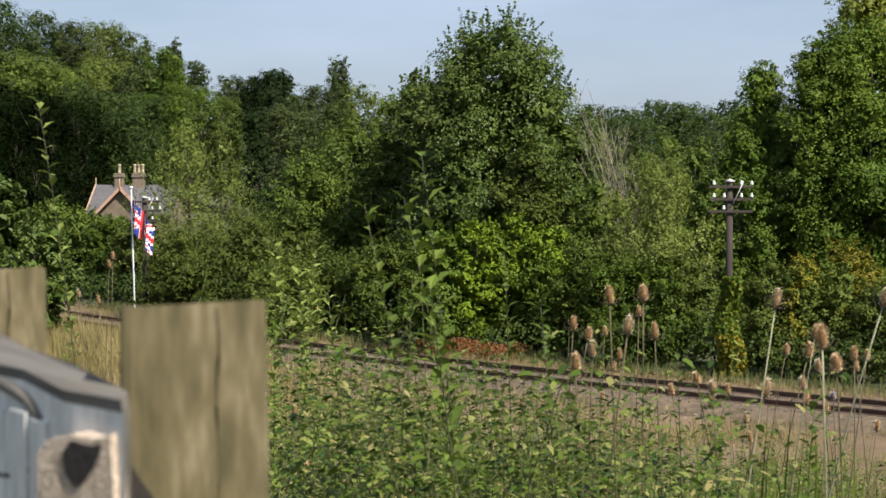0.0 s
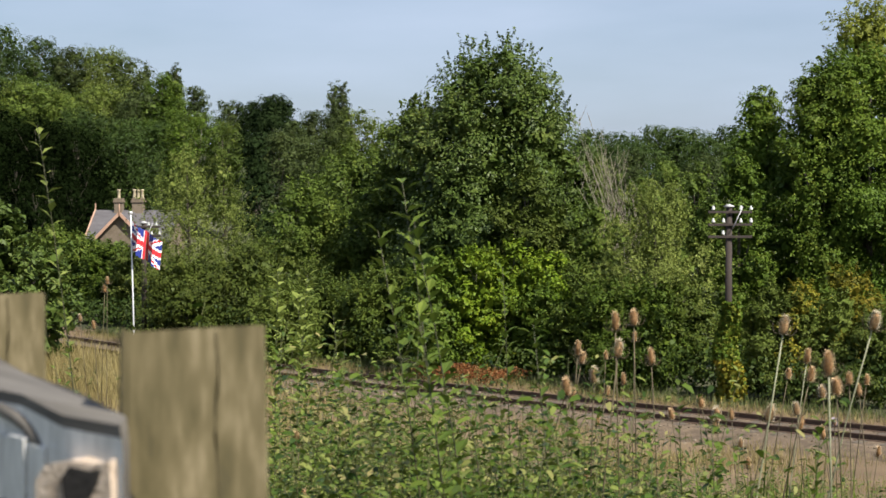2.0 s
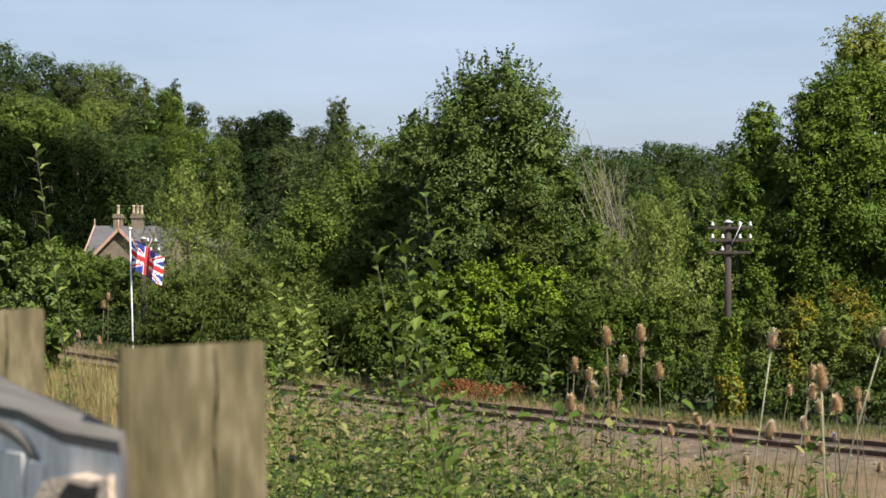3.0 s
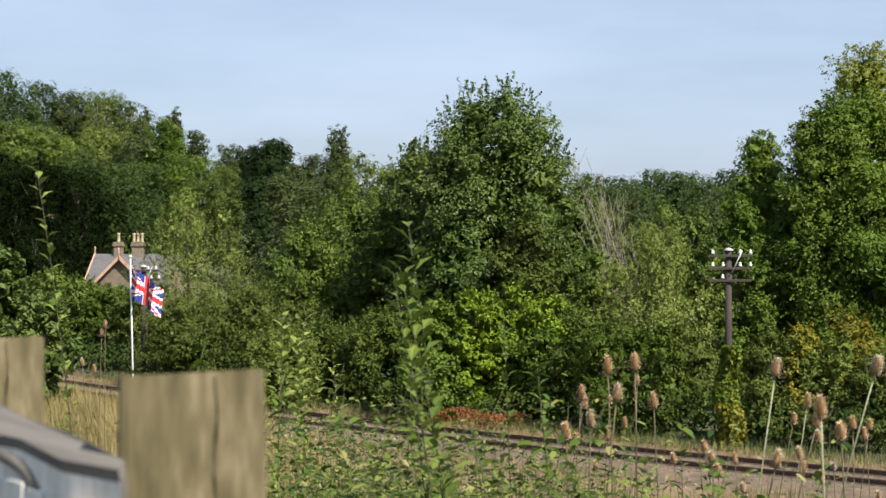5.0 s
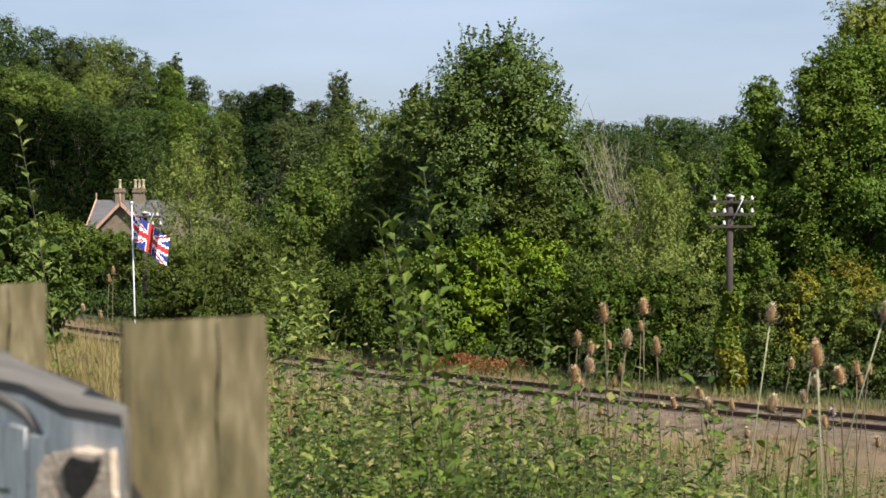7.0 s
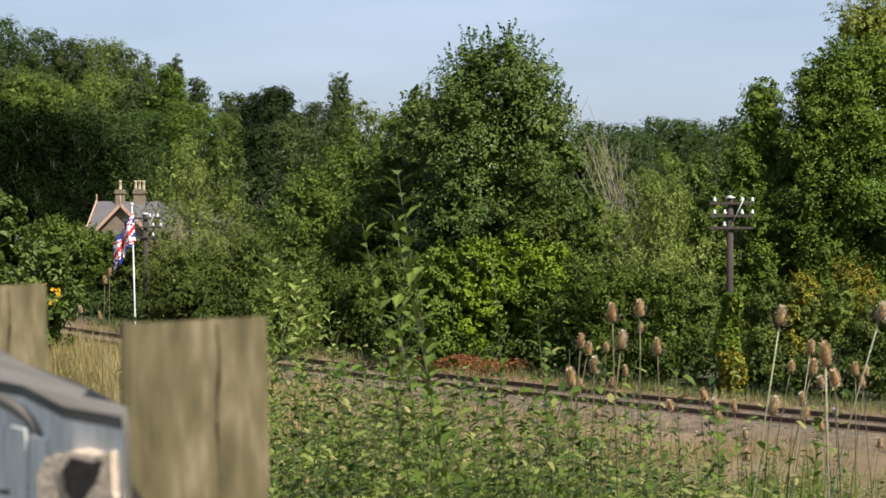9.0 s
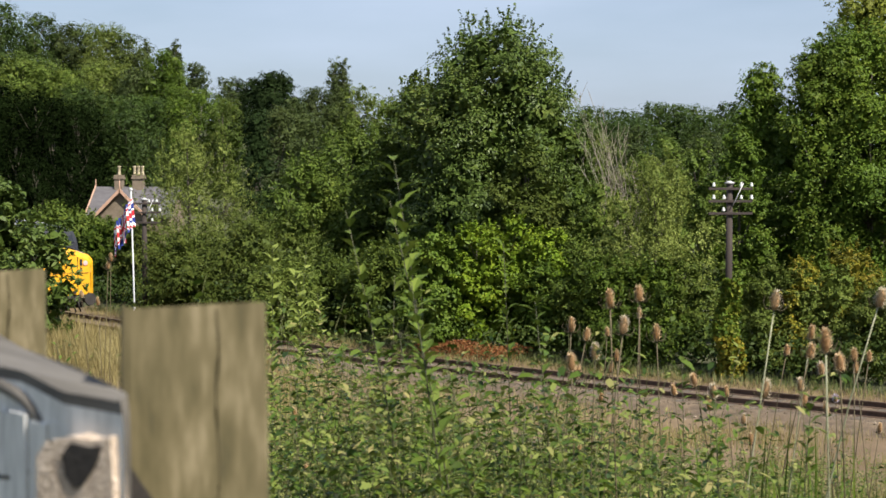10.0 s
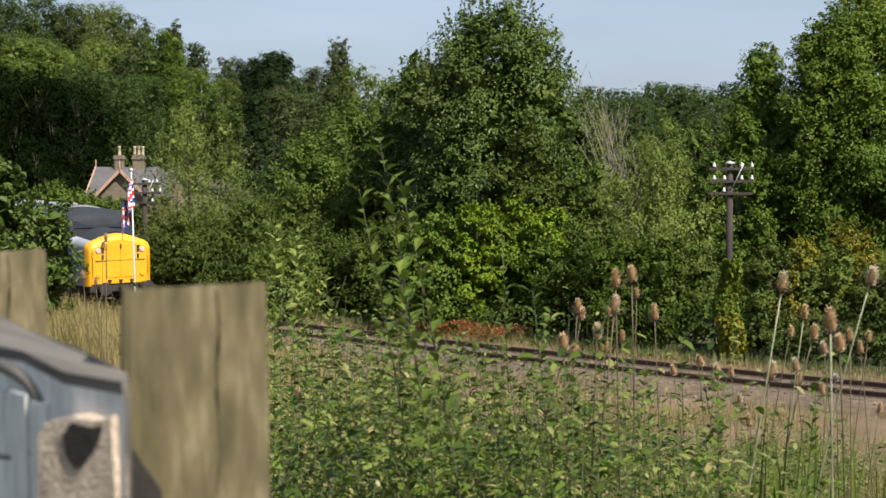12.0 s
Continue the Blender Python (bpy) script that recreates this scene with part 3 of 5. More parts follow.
    (-16.0, 125.0, None, 8.8, 2.24, 0.7, "mid", 6456, 0.25, 26, 0.6, "broadleaf_tree", "dense green woodland tree on the hillside"),
    (-21.2, 128.0, None, 8.5, 2.73, 0.7, "dark", 7589, 0.25, 26, 0.6, "broadleaf_tree", "dense green woodland tree on the hillside"),
    # two more hillside trees with shade coloured into the leaves
    (-29.4, 128.0, None, 8.2, 3.17, 0.7, "in_shade", 8490, 0.25, 26, 0.6, "broadleaf_tree", "dense woodland tree on the hillside, shade put into its leaf colour"),
    (-32.7, 130.0, None, 8.4, 3.33, 0.7, "in_shade", 9204, 0.25, 26, 0.6, "broadleaf_tree", "dense dark green woodland tree on the hillside"),
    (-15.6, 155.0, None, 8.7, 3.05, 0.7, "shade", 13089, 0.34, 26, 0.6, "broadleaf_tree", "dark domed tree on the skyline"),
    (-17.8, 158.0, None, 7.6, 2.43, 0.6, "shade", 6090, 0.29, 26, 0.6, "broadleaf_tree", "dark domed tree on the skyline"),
    (-19.7, 158.0, None, 7.6, 2.43, 0.6, "far", 6044, 0.29, 26, 0.6, "broadleaf_tree", "distant dark green tree on the skyline"),
    (-13.1, 150.0, None, 6.9, 1.92, 0.5, "far", 5000, 0.29, 26, 0.6, "broadleaf_tree", "distant dark green tree on the skyline"),
    (-12.7, 170.0, None, 6.5, 2.61, 0.6, "far", 6250, 0.29, 26, 0.6, "broadleaf_tree", "distant dark green tree on the skyline"),
    (-11.0, 172.0, None, 10.2, 1.51, 0.8, "far", 6500, 0.29, 30, 0.5, "poplar_tree", "slender poplar on the skyline"),
    (-10.1, 172.0, None, 10.1, 1.42, 0.8, "far", 6500, 0.29, 30, 0.5, "poplar_tree", "slender poplar on the skyline"),
    (-10.4, 172.0, None, 6.5, 2.20, 0.6, "far", 5401, 0.29, 26, 0.6, "broadleaf_tree", "distant dark green tree on the skyline"),
    (-5.4, 112.0, None, 10.6, 2.68, 0.8, "olive", 9326, 0.25, 26, 0.6, "broadleaf_tree", "rounded pale green tree in the valley"),
    (-7.4, 112.0, None, 9.3, 2.01, 0.7, "far", 6115, 0.25, 26, 0.6, "broadleaf_tree", "shaded green tree in the valley"),
    (-8.9, 110.0, None, 8.7, 1.88, 0.7, "far", 5387, 0.25, 26, 0.6, "broadleaf_tree", "shaded green tree in the valley"),
    (-10.2, 105.0, None, 9.4, 1.88, 0.8, "far", 5831, 0.25, 26, 0.6, "broadleaf_tree", "shaded green tree in the valley"),
    (-3.4, 110.0, None, 9.8, 1.88, 0.8, "mid", 6013, 0.25, 26, 0.6, "broadleaf_tree", "rounded green tree in the valley"),
    (-5.8, 100.0, None, 8.1, 2.56, 0.6, "mid", 6777, 0.25, 26, 0.6, "broadleaf_tree", "rounded green tree in the valley"),
    (-17.1, 79.0, None, 3.9, 1.75, 0.1, "mid", 8000, 0.19, 18, 0.5, "bush", "leafy green bush behind the flagpole"),
    (-15.2, 77.0, None, 3.5, 1.60, 0.1, "rich", 7500, 0.18, 18, 0.5, "bush", "leafy green bush behind the flagpole"),
    (-13.5, 75.0, None, 3.3, 1.60, 0.1, "olive", 7500, 0.17, 18, 0.5, "bush", "dull green bush behind the flagpole"),
    (-18.9, 82.0, None, 4.1, 1.70, 0.1, "mid", 7500, 0.19, 18, 0.5, "bush", "leafy green bush behind the flagpole"),
    (-13.7, 57.0, None, 4.4, 1.60, 0.1, "maple", 1700, 0.30, 18, 0.42, "bush", "thin glossy leaved bush at the edge of the line"),
]
for i, (x, y, z, height, half, low, leaf, count, size, lobes, slim, nm, label) in enumerate(TREES):
    taper = {"conifer_tree": 0.92, "ash_tree": 0.62, "maple_tree": 0.68, "poplar_tree": 0.85, "bush": 0.5, "shrub": 0.6}.get(nm, 0.58 if y > 86 else 0.70)
    away_off = y > 86
    tr = make_tree(nm, 100 + i, height, half, low, leaf, int(count * (1.32 if away_off else 1.35 if leaf == "light" else 0.88)), size * (0.70 if away_off else 0.78), lobes, slim, label=label, taper=taper, fat=1.3 if y > 90 else 1.05, category="shrub" if nm in ("bush", "shrub") else "tree", far_off=away_off)
    tr.matrix_basis = pose(x, y, ground_z(x, y) if z is None else z, 0, 0, (i * 67) % 360)


# ---- woodland floor and lineside growth ----
def leaf_stuff(name, seed, spots, leaf, size, slim, label, category, droop=0.3):
    rng = np.random.default_rng(seed)
    spots = np.array(spots)
    q = leaf_quads(rng, spots, np.tile(np.array([0.0, -0.5, 0.3]), (len(spots), 1)), size, size * slim, droop)
    return tagged(new(name, quads_mesh(name, q, LEAF[leaf])), label, category, kind="stuff")


def verge_spots(n, seed, a0, a1, s0, s1, hmax, freq=0.35):
    """Spots in a band beside the line, in uneven mounds up to hmax high."""
    rng = random.Random(seed)
    out = []
    while len(out) < n:
        p = track_point(rng.uniform(a0, a1), rng.uniform(s0, s1))
        m = 0.5 + 0.5 * noise.noise(Vector((p.x * freq, p.y * freq, seed)))
        h = hmax * (0.25 + 0.9 * m)
        out.append((p.x, p.y, ground_z(p.x, p.y) + h * rng.random() ** 0.6))
    return out


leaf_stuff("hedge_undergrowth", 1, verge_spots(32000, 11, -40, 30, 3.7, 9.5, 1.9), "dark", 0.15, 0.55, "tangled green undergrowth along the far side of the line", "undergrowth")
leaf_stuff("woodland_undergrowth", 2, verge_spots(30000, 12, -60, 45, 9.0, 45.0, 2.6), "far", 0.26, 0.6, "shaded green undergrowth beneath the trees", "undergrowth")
leaf_stuff("red_dock_patch", 3, verge_spots(3000, 13, -8.6, -4.9, 2.7, 4.6, 0.62, 0.9), "rust", 0.09, 0.5, "rust-red dying dock plants beside the track", "undergrowth")


def blades(name, seed, spots, hmin, hmax, width, leaf, label, category="grass", lean=0.25):
    """Grass: each blade a narrow leaning four-cornered sliver."""
    rng = np.random.default_rng(seed)
    p = np.array(spots)
    n = len(p)
    h = rng.uniform(hmin, hmax, (n, 1))
    a = rng.uniform(0, 6.283, n)
    side = np.stack([np.cos(a), np.sin(a), np.zeros(n)], 1) * width / 2
    tip = p + np.concatenate([rng.normal(0, lean, (n, 2)) * h, h], 1)
    mid = p * 0.45 + tip * 0.55 - np.array([0, 0, 0.0])
    q = np.stack([p, mid + side, tip, mid - side], 1)
    return tagged(new(name, quads_mesh(name, q, LEAF[leaf])), label, category, kind="stuff")


def field_spots(n, seed, x0, x1, y0, y1, gap):
    rng = random.Random(seed)
    out = []
    tries = 0
    while len(out) < n and tries < n * 30:
        tries += 1
        x, y = rng.uniform(x0, x1), rng.uniform(y0, y1)
        r = math.hypot(x - TRACK_C[0], y - TRACK_C[1]) - TRACK_R
        if r < 2.4:
            continue
        if noise.noise(Vector((x * 0.35, y * 0.35, 3.0))) + rng.random() * 0.9 < gap:
            continue
        out.append((x, y, ground_z(x, y) - 0.02))
    return out


blades("dry_grass", 4, field_spots(38000, 21, -26, -3, 30, 66, 0.25), 0.3, 0.85, 0.018, "straw", "tall bleached dry grass beside the railway")
blades("line_grass", 9, [track_point(random.uniform(-38, -9), -random.uniform(2.2, 8.0), -0.02) for _ in range(20000)], 0.45, 1.10, 0.017, "straw", "tall bleached grass hiding the near rail")
blades("cess_grass", 5, field_spots(26000, 22, -3, 20, 26, 54, 0.70), 0.08, 0.38, 0.012, "straw", "sparse dry grass tufts on the tan trackside earth")
blades("dead_stalks", 14, field_spots(420, 25, 0.5, 3.6, 6.5, 14, 0.45), 0.7, 1.45, 0.007, "straw", "thin bleached dead stalks standing among the brambles", "dry stalks", 0.16)
blades("verge_grass", 6, [track_point(random.uniform(-30, 25), random.uniform(2.3, 3.9), -0.02) for _ in range(10000)], 0.06, 0.3, 0.014, "straw", "dry grass verge along the far rail")
blades("green_verge", 7, [track_point(random.uniform(-30, 25), random.uniform(3.0, 4.6), -0.02) for _ in range(9000)], 0.1, 0.45, 0.018, "grass", "green grass verge under the bushes")


def build_scrub():
    """Brambles and sallow shoots over the bank: leaning stems with pointed leaves set alternately up their length."""
    rng = np.random.default_rng(31)
    close, near, far, stems = [], [], [], []
    count = 0
    while count < 4600:
        y = 4.3 + 26 * rng.random() ** 1.25
        x = y * rng.uniform(-0.30, 0.30)
        if x / y < -0.105 and rng.random() < 0.985:
            continue
        bare = noise.noise(Vector((x * 0.5, y * 0.3, 9.0)))
        if x / y > 0.03 and bare > 0.30 and y > 6:
            continue
        count += 1
        clump = 0.5 + 0.5 * noise.noise(Vector((x * 1.1, y * 0.7, 5.0)))
        tall = (2.19 - 2.85 * x / y) * (0.36 + 0.50 * rng.random()) * (0.70 + 0.54 * clump)
        ground_here = ground_z(x, y)
        brow = EYE[2] - y * (0.090 + 0.14 * (x / y + 0.1)) * rng.uniform(0.90, 1.30) * (0.8 if rng.random() < 0.06 else 1.0)
        tall = max(0.35, min(tall, 2.45, brow - ground_here))
        base = np.array([x, y, ground_here])
        top = base + np.array([*(rng.normal(0, 0.18, 2) * tall), tall])
        bow = np.array([*rng.normal(0, 0.10, 2), 0.0]) * tall
        k = int(24 + 34 * tall) if y < 14 else int(20 + 26 * tall)
        f = np.sort(rng.uniform(0.15, 1.0, k))[:, None]
        stem = base + (top - base) * f + bow * np.sin(math.pi * f) + rng.normal(0, 0.045, (k, 3)) * (1.3 - f)
        a = np.arange(k) * 2.4 + rng.uniform(-0.5, 0.5, k)
        way = np.stack([np.cos(a), np.sin(a), rng.uniform(-0.25, 0.9, k)], 1)
        way /= np.linalg.norm(way, axis=1, keepdims=True)
        side = np.stack([-np.sin(a), np.cos(a), rng.normal(0, 0.35, k)], 1)
        nrm = np.cross(way, side)
        big = y < 13
        ln = (0.047 if big else 0.060) * rng.uniform(0.55, 1.35, (k, 1)) * (1.15 - 0.35 * f)
        wd = ln * rng.uniform(0.15, 0.25, (k, 1))
        mid = stem + way * ln * 0.45
        tip = stem + way * ln - np.array([0, 0, 0.18]) * ln
        lift = nrm * wd * 0.35
        if y < 8:
            fore = stem + way * ln * 0.74 - np.array([0, 0, 0.06]) * ln
            close.append(np.stack([stem, mid - way * ln * 0.17 + side * wd * 0.86 + lift, fore + side * wd * 0.72 + lift, tip, fore - side * wd * 0.72 + lift, mid - way * ln * 0.17 - side * wd * 0.86 + lift], 1))
        else:
            (near if big else far).append(np.stack([stem, mid + side * wd + lift, tip, mid - side * wd + lift], 1))
        if rng.random() < 0.75:
            w = np.array([0.0028, 0, 0])
            knee = (base + top) / 2 + bow
            stems.append(np.stack([base - w, base + w, knee + w * 0.8, knee - w * 0.8]))
            stems.append(np.stack([knee - w * 0.8, knee + w * 0.8, top + w * 0.3, top - w * 0.3]))
    label = "tangled green brambles and sallow shoots covering the bank"
    ob = tagged(new("bramble_scrub", quads_mesh("bramble_scrub", np.concatenate(near), LEAF["scrub"])), label, "undergrowth", kind="stuff")
    tagged(child("near_leaves", quads_mesh("near_leaves", np.concatenate(close), LEAF["scrub"]), ob), kind="stuff")
    tagged(child("stems", quads_mesh("stems", np.array(stems), SCRUB_STEM), ob), kind="stuff")
    tagged(new("bank_scrub", quads_mesh("bank_scrub", np.concatenate(far), LEAF["scrub"])), "green scrub lower down the bank towards the line", "undergrowth", kind="stuff")


STALK = surface("dry_stalk", [(0.3, (0.052, 0.039, 0.019)), (0.6, (0.113, 0.087, 0.044)), (0.85, (0.209, 0.174, 0.104))], 5, 0.8)
SCRUB_STEM = surface("green_brown_stem", [(0.3, (0.040, 0.050, 0.010)), (0.7, (0.100, 0.100, 0.030))], 5, 0.8)
PALE_STALK = surface("pale_stalk", [(0.3, (0.163, 0.164, 0.085)), (0.7, (0.301, 0.294, 0.189))], 5, 0.7)
GREEN_STALK = surface("dark_green_stalk", [(0.3, (0.026, 0.030, 0.010)), (0.7, (0.062, 0.058, 0.022))], 5, 0.7)
TEASEL = surface("teasel_core", [(0.3, (0.217, 0.120, 0.053)), (0.55, (0.370, 0.224, 0.110)), (0.8, (0.522, 0.355, 0.201))], 40, 0.9)
TEASEL_PALE = surface("pale_teasel_bristle", [(0.3, (0.376, 0.250, 0.128)), (0.7, (0.647, 0.480, 0.284))], 40, 0.9)
TEASEL_SILVER = surface("silvery_teasel_bristle", [(0.3, (0.355, 0.287, 0.191)), (0.7, (0.626, 0.534, 0.392))], 40, 0.9)
TEASEL_LILAC = surface("lilac_teasel_flower", [(0.3, (0.287, 0.235, 0.287)), (0.7, (0.522, 0.470, 0.557))], 40, 0.9)
build_scrub()
dry = []
while len(dry) < 14000:
    y = 4.6 + 22 * random.random() ** 1.2
    x = y * random.uniform(-0.28, 0.30)
    dry.append((x, y, ground_z(x, y)))
for _ in range(5000):
    y = 5.0 + 13 * random.random() ** 1.1
    x = y * random.uniform(0.03, 0.30)
    dry.append((x, y, ground_z(x, y)))
strap = []
for _ in range(90):
    y = random.uniform(4.4, 5.6)
    x = y * random.uniform(0.17, 0.275)
    strap.append((x, y, ground_z(x, y)))
blades("strap_grass", 15, strap, 1.15, 1.62, 0.022, "rich", "long green strap-shaped leaves among the teasels", lean=0.13)
blades("bank_grass", 8, dry, 0.4, 1.25, 0.007, "straw", "thin dry grass stalks among the brambles", lean=0.2)


# ---- teasels ----
def head_mesh(long=0.064, wide=0.036):
    """The egg-shaped core of a seed head."""
    bm = bmesh.new()
    tube(bm, [(0, 0, z * long) for z in HEAD_Z], [r * wide * 0.36 for r in HEAD_R], 10)
    me = bpy.data.meshes.new("head")
    bm.to_mesh(me)
    bm.free()
    me.materials.append(TEASEL)
    return me


def bristle_mesh(seed, mat, long=0.064, wide=0.036):
    """Hundreds of thin pale spikes standing out from the core."""
    rng = np.random.default_rng(seed)
    n = 620
    f, a = rng.random(n), rng.uniform(0, 6.283, n)
    rad = wide * 0.34 * np.interp(f, HEAD_Z, HEAD_R)
    o = np.stack([np.cos(a), np.sin(a), np.zeros(n)], 1)
    p = o * rad[:, None] + np.stack([np.zeros(n), np.zeros(n), f * long], 1)
    d = o * 0.8 + np.stack([np.zeros(n), np.zeros(n), 0.15 + 0.9 * f], 1) + rng.normal(0, 0.12, (n, 3))
    tip = p + d / np.linalg.norm(d, axis=1, keepdims=True) * rng.uniform(0.008, 0.017, (n, 1))
    s = np.stack([-o[:, 1], o[:, 0], np.zeros(n)], 1) * 0.0008
    return quads_mesh("bristles", np.stack([p - s, p + s, tip + s * 0.2, tip - s * 0.2], 1), mat)


HEAD_Z = [0, 0.1, 0.3, 0.55, 0.8, 0.95, 1.0]
HEAD_R = [0.25, 0.7, 0.98, 1.0, 0.72, 0.35, 0.05]


def bract_mesh():
    bm = bmesh.new()
    for k in range(7):
        a = k * 0.9
        o = Vector((math.cos(a), math.sin(a), 0))
        pts = [o * 0.006, o * 0.03 + Vector((0, 0, 0.002)), o * 0.042 + Vector((0, 0, 0.02)), o * 0.040 + Vector((0, 0, 0.045))]
        tube(bm, pts, [0.0014, 0.0012, 0.0010, 0.0004], 4)
    me = bpy.data.meshes.new("bract_ring")
    bm.to_mesh(me)
    bm.free()
    me.materials.append(STALK)
    return me


HEADS = [head_mesh(0.064, 0.032), head_mesh(0.058, 0.036), head_mesh(0.060, 0.038), head_mesh(0.042, 0.034)]
BRISTLES = [bristle_mesh(1, TEASEL_PALE, 0.064, 0.032), bristle_mesh(2, TEASEL_PALE, 0.058, 0.036), bristle_mesh(3, TEASEL_SILVER, 0.060, 0.038), bristle_mesh(4, TEASEL_LILAC, 0.042, 0.034)]
BRACTS = bract_mesh()
SWAYS = []
# x, y, height of the head's foot, size, kind of head
TEASELS = [
    (0.530, 5.37, 6.018, 0.88, 0),
    (0.654, 5.67, 6.009, 0.88, 1),
    (0.980, 8.50, 5.681, 0.81, 0),
    (0.537, 5.10, 5.958, 0.88, 2),
    (0.539, 6.80, 5.787, 0.88, 0),
    (0.612, 7.29, 5.702, 0.88, 1),
    (0.752, 6.00, 5.841, 0.88, 0),
    (0.830, 8.50, 5.588, 0.73, 1),
    (0.502, 5.67, 5.816, 0.88, 2),
    (0.384, 5.10, 5.847, 0.88, 1),
    (0.901, 8.50, 5.461, 0.88, 0),
    (0.839, 8.50, 5.407, 0.81, 1),
    (0.530, 6.80, 5.599, 0.88, 0),
    (0.957, 4.86, 6.055, 0.88, 2),
    (1.476, 6.80, 5.758, 0.88, 0),
    (1.312, 6.00, 5.777, 0.88, 1),
    (0.919, 4.08, 6.026, 0.88, 0),
    (1.143, 4.86, 5.877, 0.88, 1),
    (1.521, 6.80, 5.617, 0.88, 2),
    (1.652, 6.80, 5.669, 0.88, 1),
    (1.946, 7.85, 5.486, 0.88, 0),
    (1.248, 4.86, 6.065, 0.88, 2),
    (0.988, 5.10, 5.762, 0.88, 2),
    (1.442, 6.80, 5.549, 0.88, 2),
    (1.557, 7.29, 5.415, 0.88, 0),
    (1.972, 8.50, 5.257, 0.88, 3),
    (1.654, 7.29, 5.374, 0.88, 0),
    (1.040, 6.80, 5.572, 0.88, 1),
    (0.962, 6.00, 5.637, 0.88, 2),
    (1.097, 6.80, 5.472, 0.88, 1),
    (1.456, 8.50, 5.282, 0.88, 0),
    (1.075, 7.85, 5.381, 0.88, 1),
    (0.782, 8.50, 5.251, 0.81, 0),
    (1.513, 8.50, 5.146, 0.81, 2),
    (2.193, 8.50, 5.101, 0.81, 0),
    (0.597, 7.29, 5.192, 0.88, 1),
    (-0.598, 6.80, 5.424, 0.88, 0),
    (-0.593, 7.29, 5.119, 0.88, 1),
    (-0.592, 8.50, 5.344, 0.81, 2),
    (2.142, 8.50, 5.461, 0.88, 1),
    (1.547, 8.50, 5.036, 0.88, 0),
    (-2.691, 13.50, 5.590, 1.00, 1),
    (-2.664, 13.50, 5.653, 1.00, 0),
    (-2.885, 13.50, 5.356, 1.00, 2),
    (-2.763, 13.50, 5.301, 1.00, 0),
    (1.745, 8.50, 5.489, 0.88, 1),
]


def make_teasel(i, x, y, z, size, kind):
    g = ground_z(x, y)
    rng = random.Random(500 + i)
    bx, by = rng.uniform(-0.28, 0.22), rng.uniform(-0.05, 0.35)
    label = ("pale", "tall", "brown")[i % 3] + " dried teasel with a bristly egg-shaped head on a thin stem"
    if kind == 3:
        label = "teasel with a lilac bristly head still in flower"
    root = thing("teasel", x + bx, y + by, g, label, "teasel", "teasels on the bank")
    h = z - g
    bm = bmesh.new()
    pts = [Vector((-bx, -by, 0)) * f ** (0.8 + 1.4 * ((i * 37) % 10) / 10) + Vector((0, 0, h * f)) for f in (0.0, 0.3, 0.6, 0.85, 1.0)]
    tube(bm, pts, [0.0042, 0.0036, 0.003, 0.0022, 0.0024], 6)
    part("stem", bm, PALE_STALK if i in (13, 16, 21, 14) else STALK, root)
    q = (pts[4] - pts[3]).to_track_quat("Z", "Y").to_matrix().to_4x4()
    m = Matrix.Translation(pts[4]) @ q @ Matrix.Scale(size, 4)
    hd = child("head", HEADS[kind], root, "bristly seed head")
    hd.matrix_basis = m
    bs = child("bristles", BRISTLES[kind], root, "pale spiny bristles")
    bs.matrix_basis = m
    br = child("bract_ring", BRACTS, root, "curved spiny bracts")
    br.matrix_basis = m
    tagged(bs, kind="stuff")
    tagged(br, kind="stuff")
    SWAYS.append((root, 0.7, rng.uniform(0, 6), 0.0))


for i, row in enumerate(TEASELS):
    make_teasel(i, *row)


# ---- swaying saplings ----
def make_sapling(x, y, h, seed, leaf_len, bend, label, leaf="mid", lowest=0.22):
    """A thin upright shoot with long leaves set alternately up the stem."""
    rng = random.Random(seed)
    root = thing("sallow_shoot", x, y, ground_z(x, y), label, "sapling")
    line = [Vector((bend * f * f, 0.05 * math.sin(f * 3), h * f)) for f in [k / 8 for k in range(9)]]
    bm = bmesh.new()
    tube(bm, line, [0.0055 * (1.05 - k / 9) for k in range(9)], 6)
    part("stem", bm, GREEN_STALK, root)
    quads = []
    n = int(h * (1 - lowest) / 0.019)
    for k in range(n):
        f = lowest + (1 - lowest) * (k + 0.5) / n
        p = Vector((bend * f * f, 0.05 * math.sin(f * 3), h * f))
        a = k * 2.3 + rng.uniform(-0.4, 0.4)
        d = Vector((math.cos(a), math.sin(a), rng.uniform(0.3, 1.0))).normalized()
        s = d.cross(Vector((0, 0, 1))).normalized()
        ln = leaf_len * rng.uniform(0.7, 1.2) * (1.1 - 0.25 * f)
        wd = ln * 0.24
        up = s.cross(d)
        mid = p + d * ln * 0.5
        tipv = p + d * ln - Vector((0, 0, ln * 0.12))
        quads.append([p, mid + s * wd + up * wd * 0.3, tipv, mid + up * 0.0])
        quads.append([p, mid, tipv, mid - s * wd + up * wd * 0.3])
    child("leaves", quads_mesh("leaves", np.array([[tuple(v) for v in q] for q in quads]), LEAF[leaf]), root)
    return root


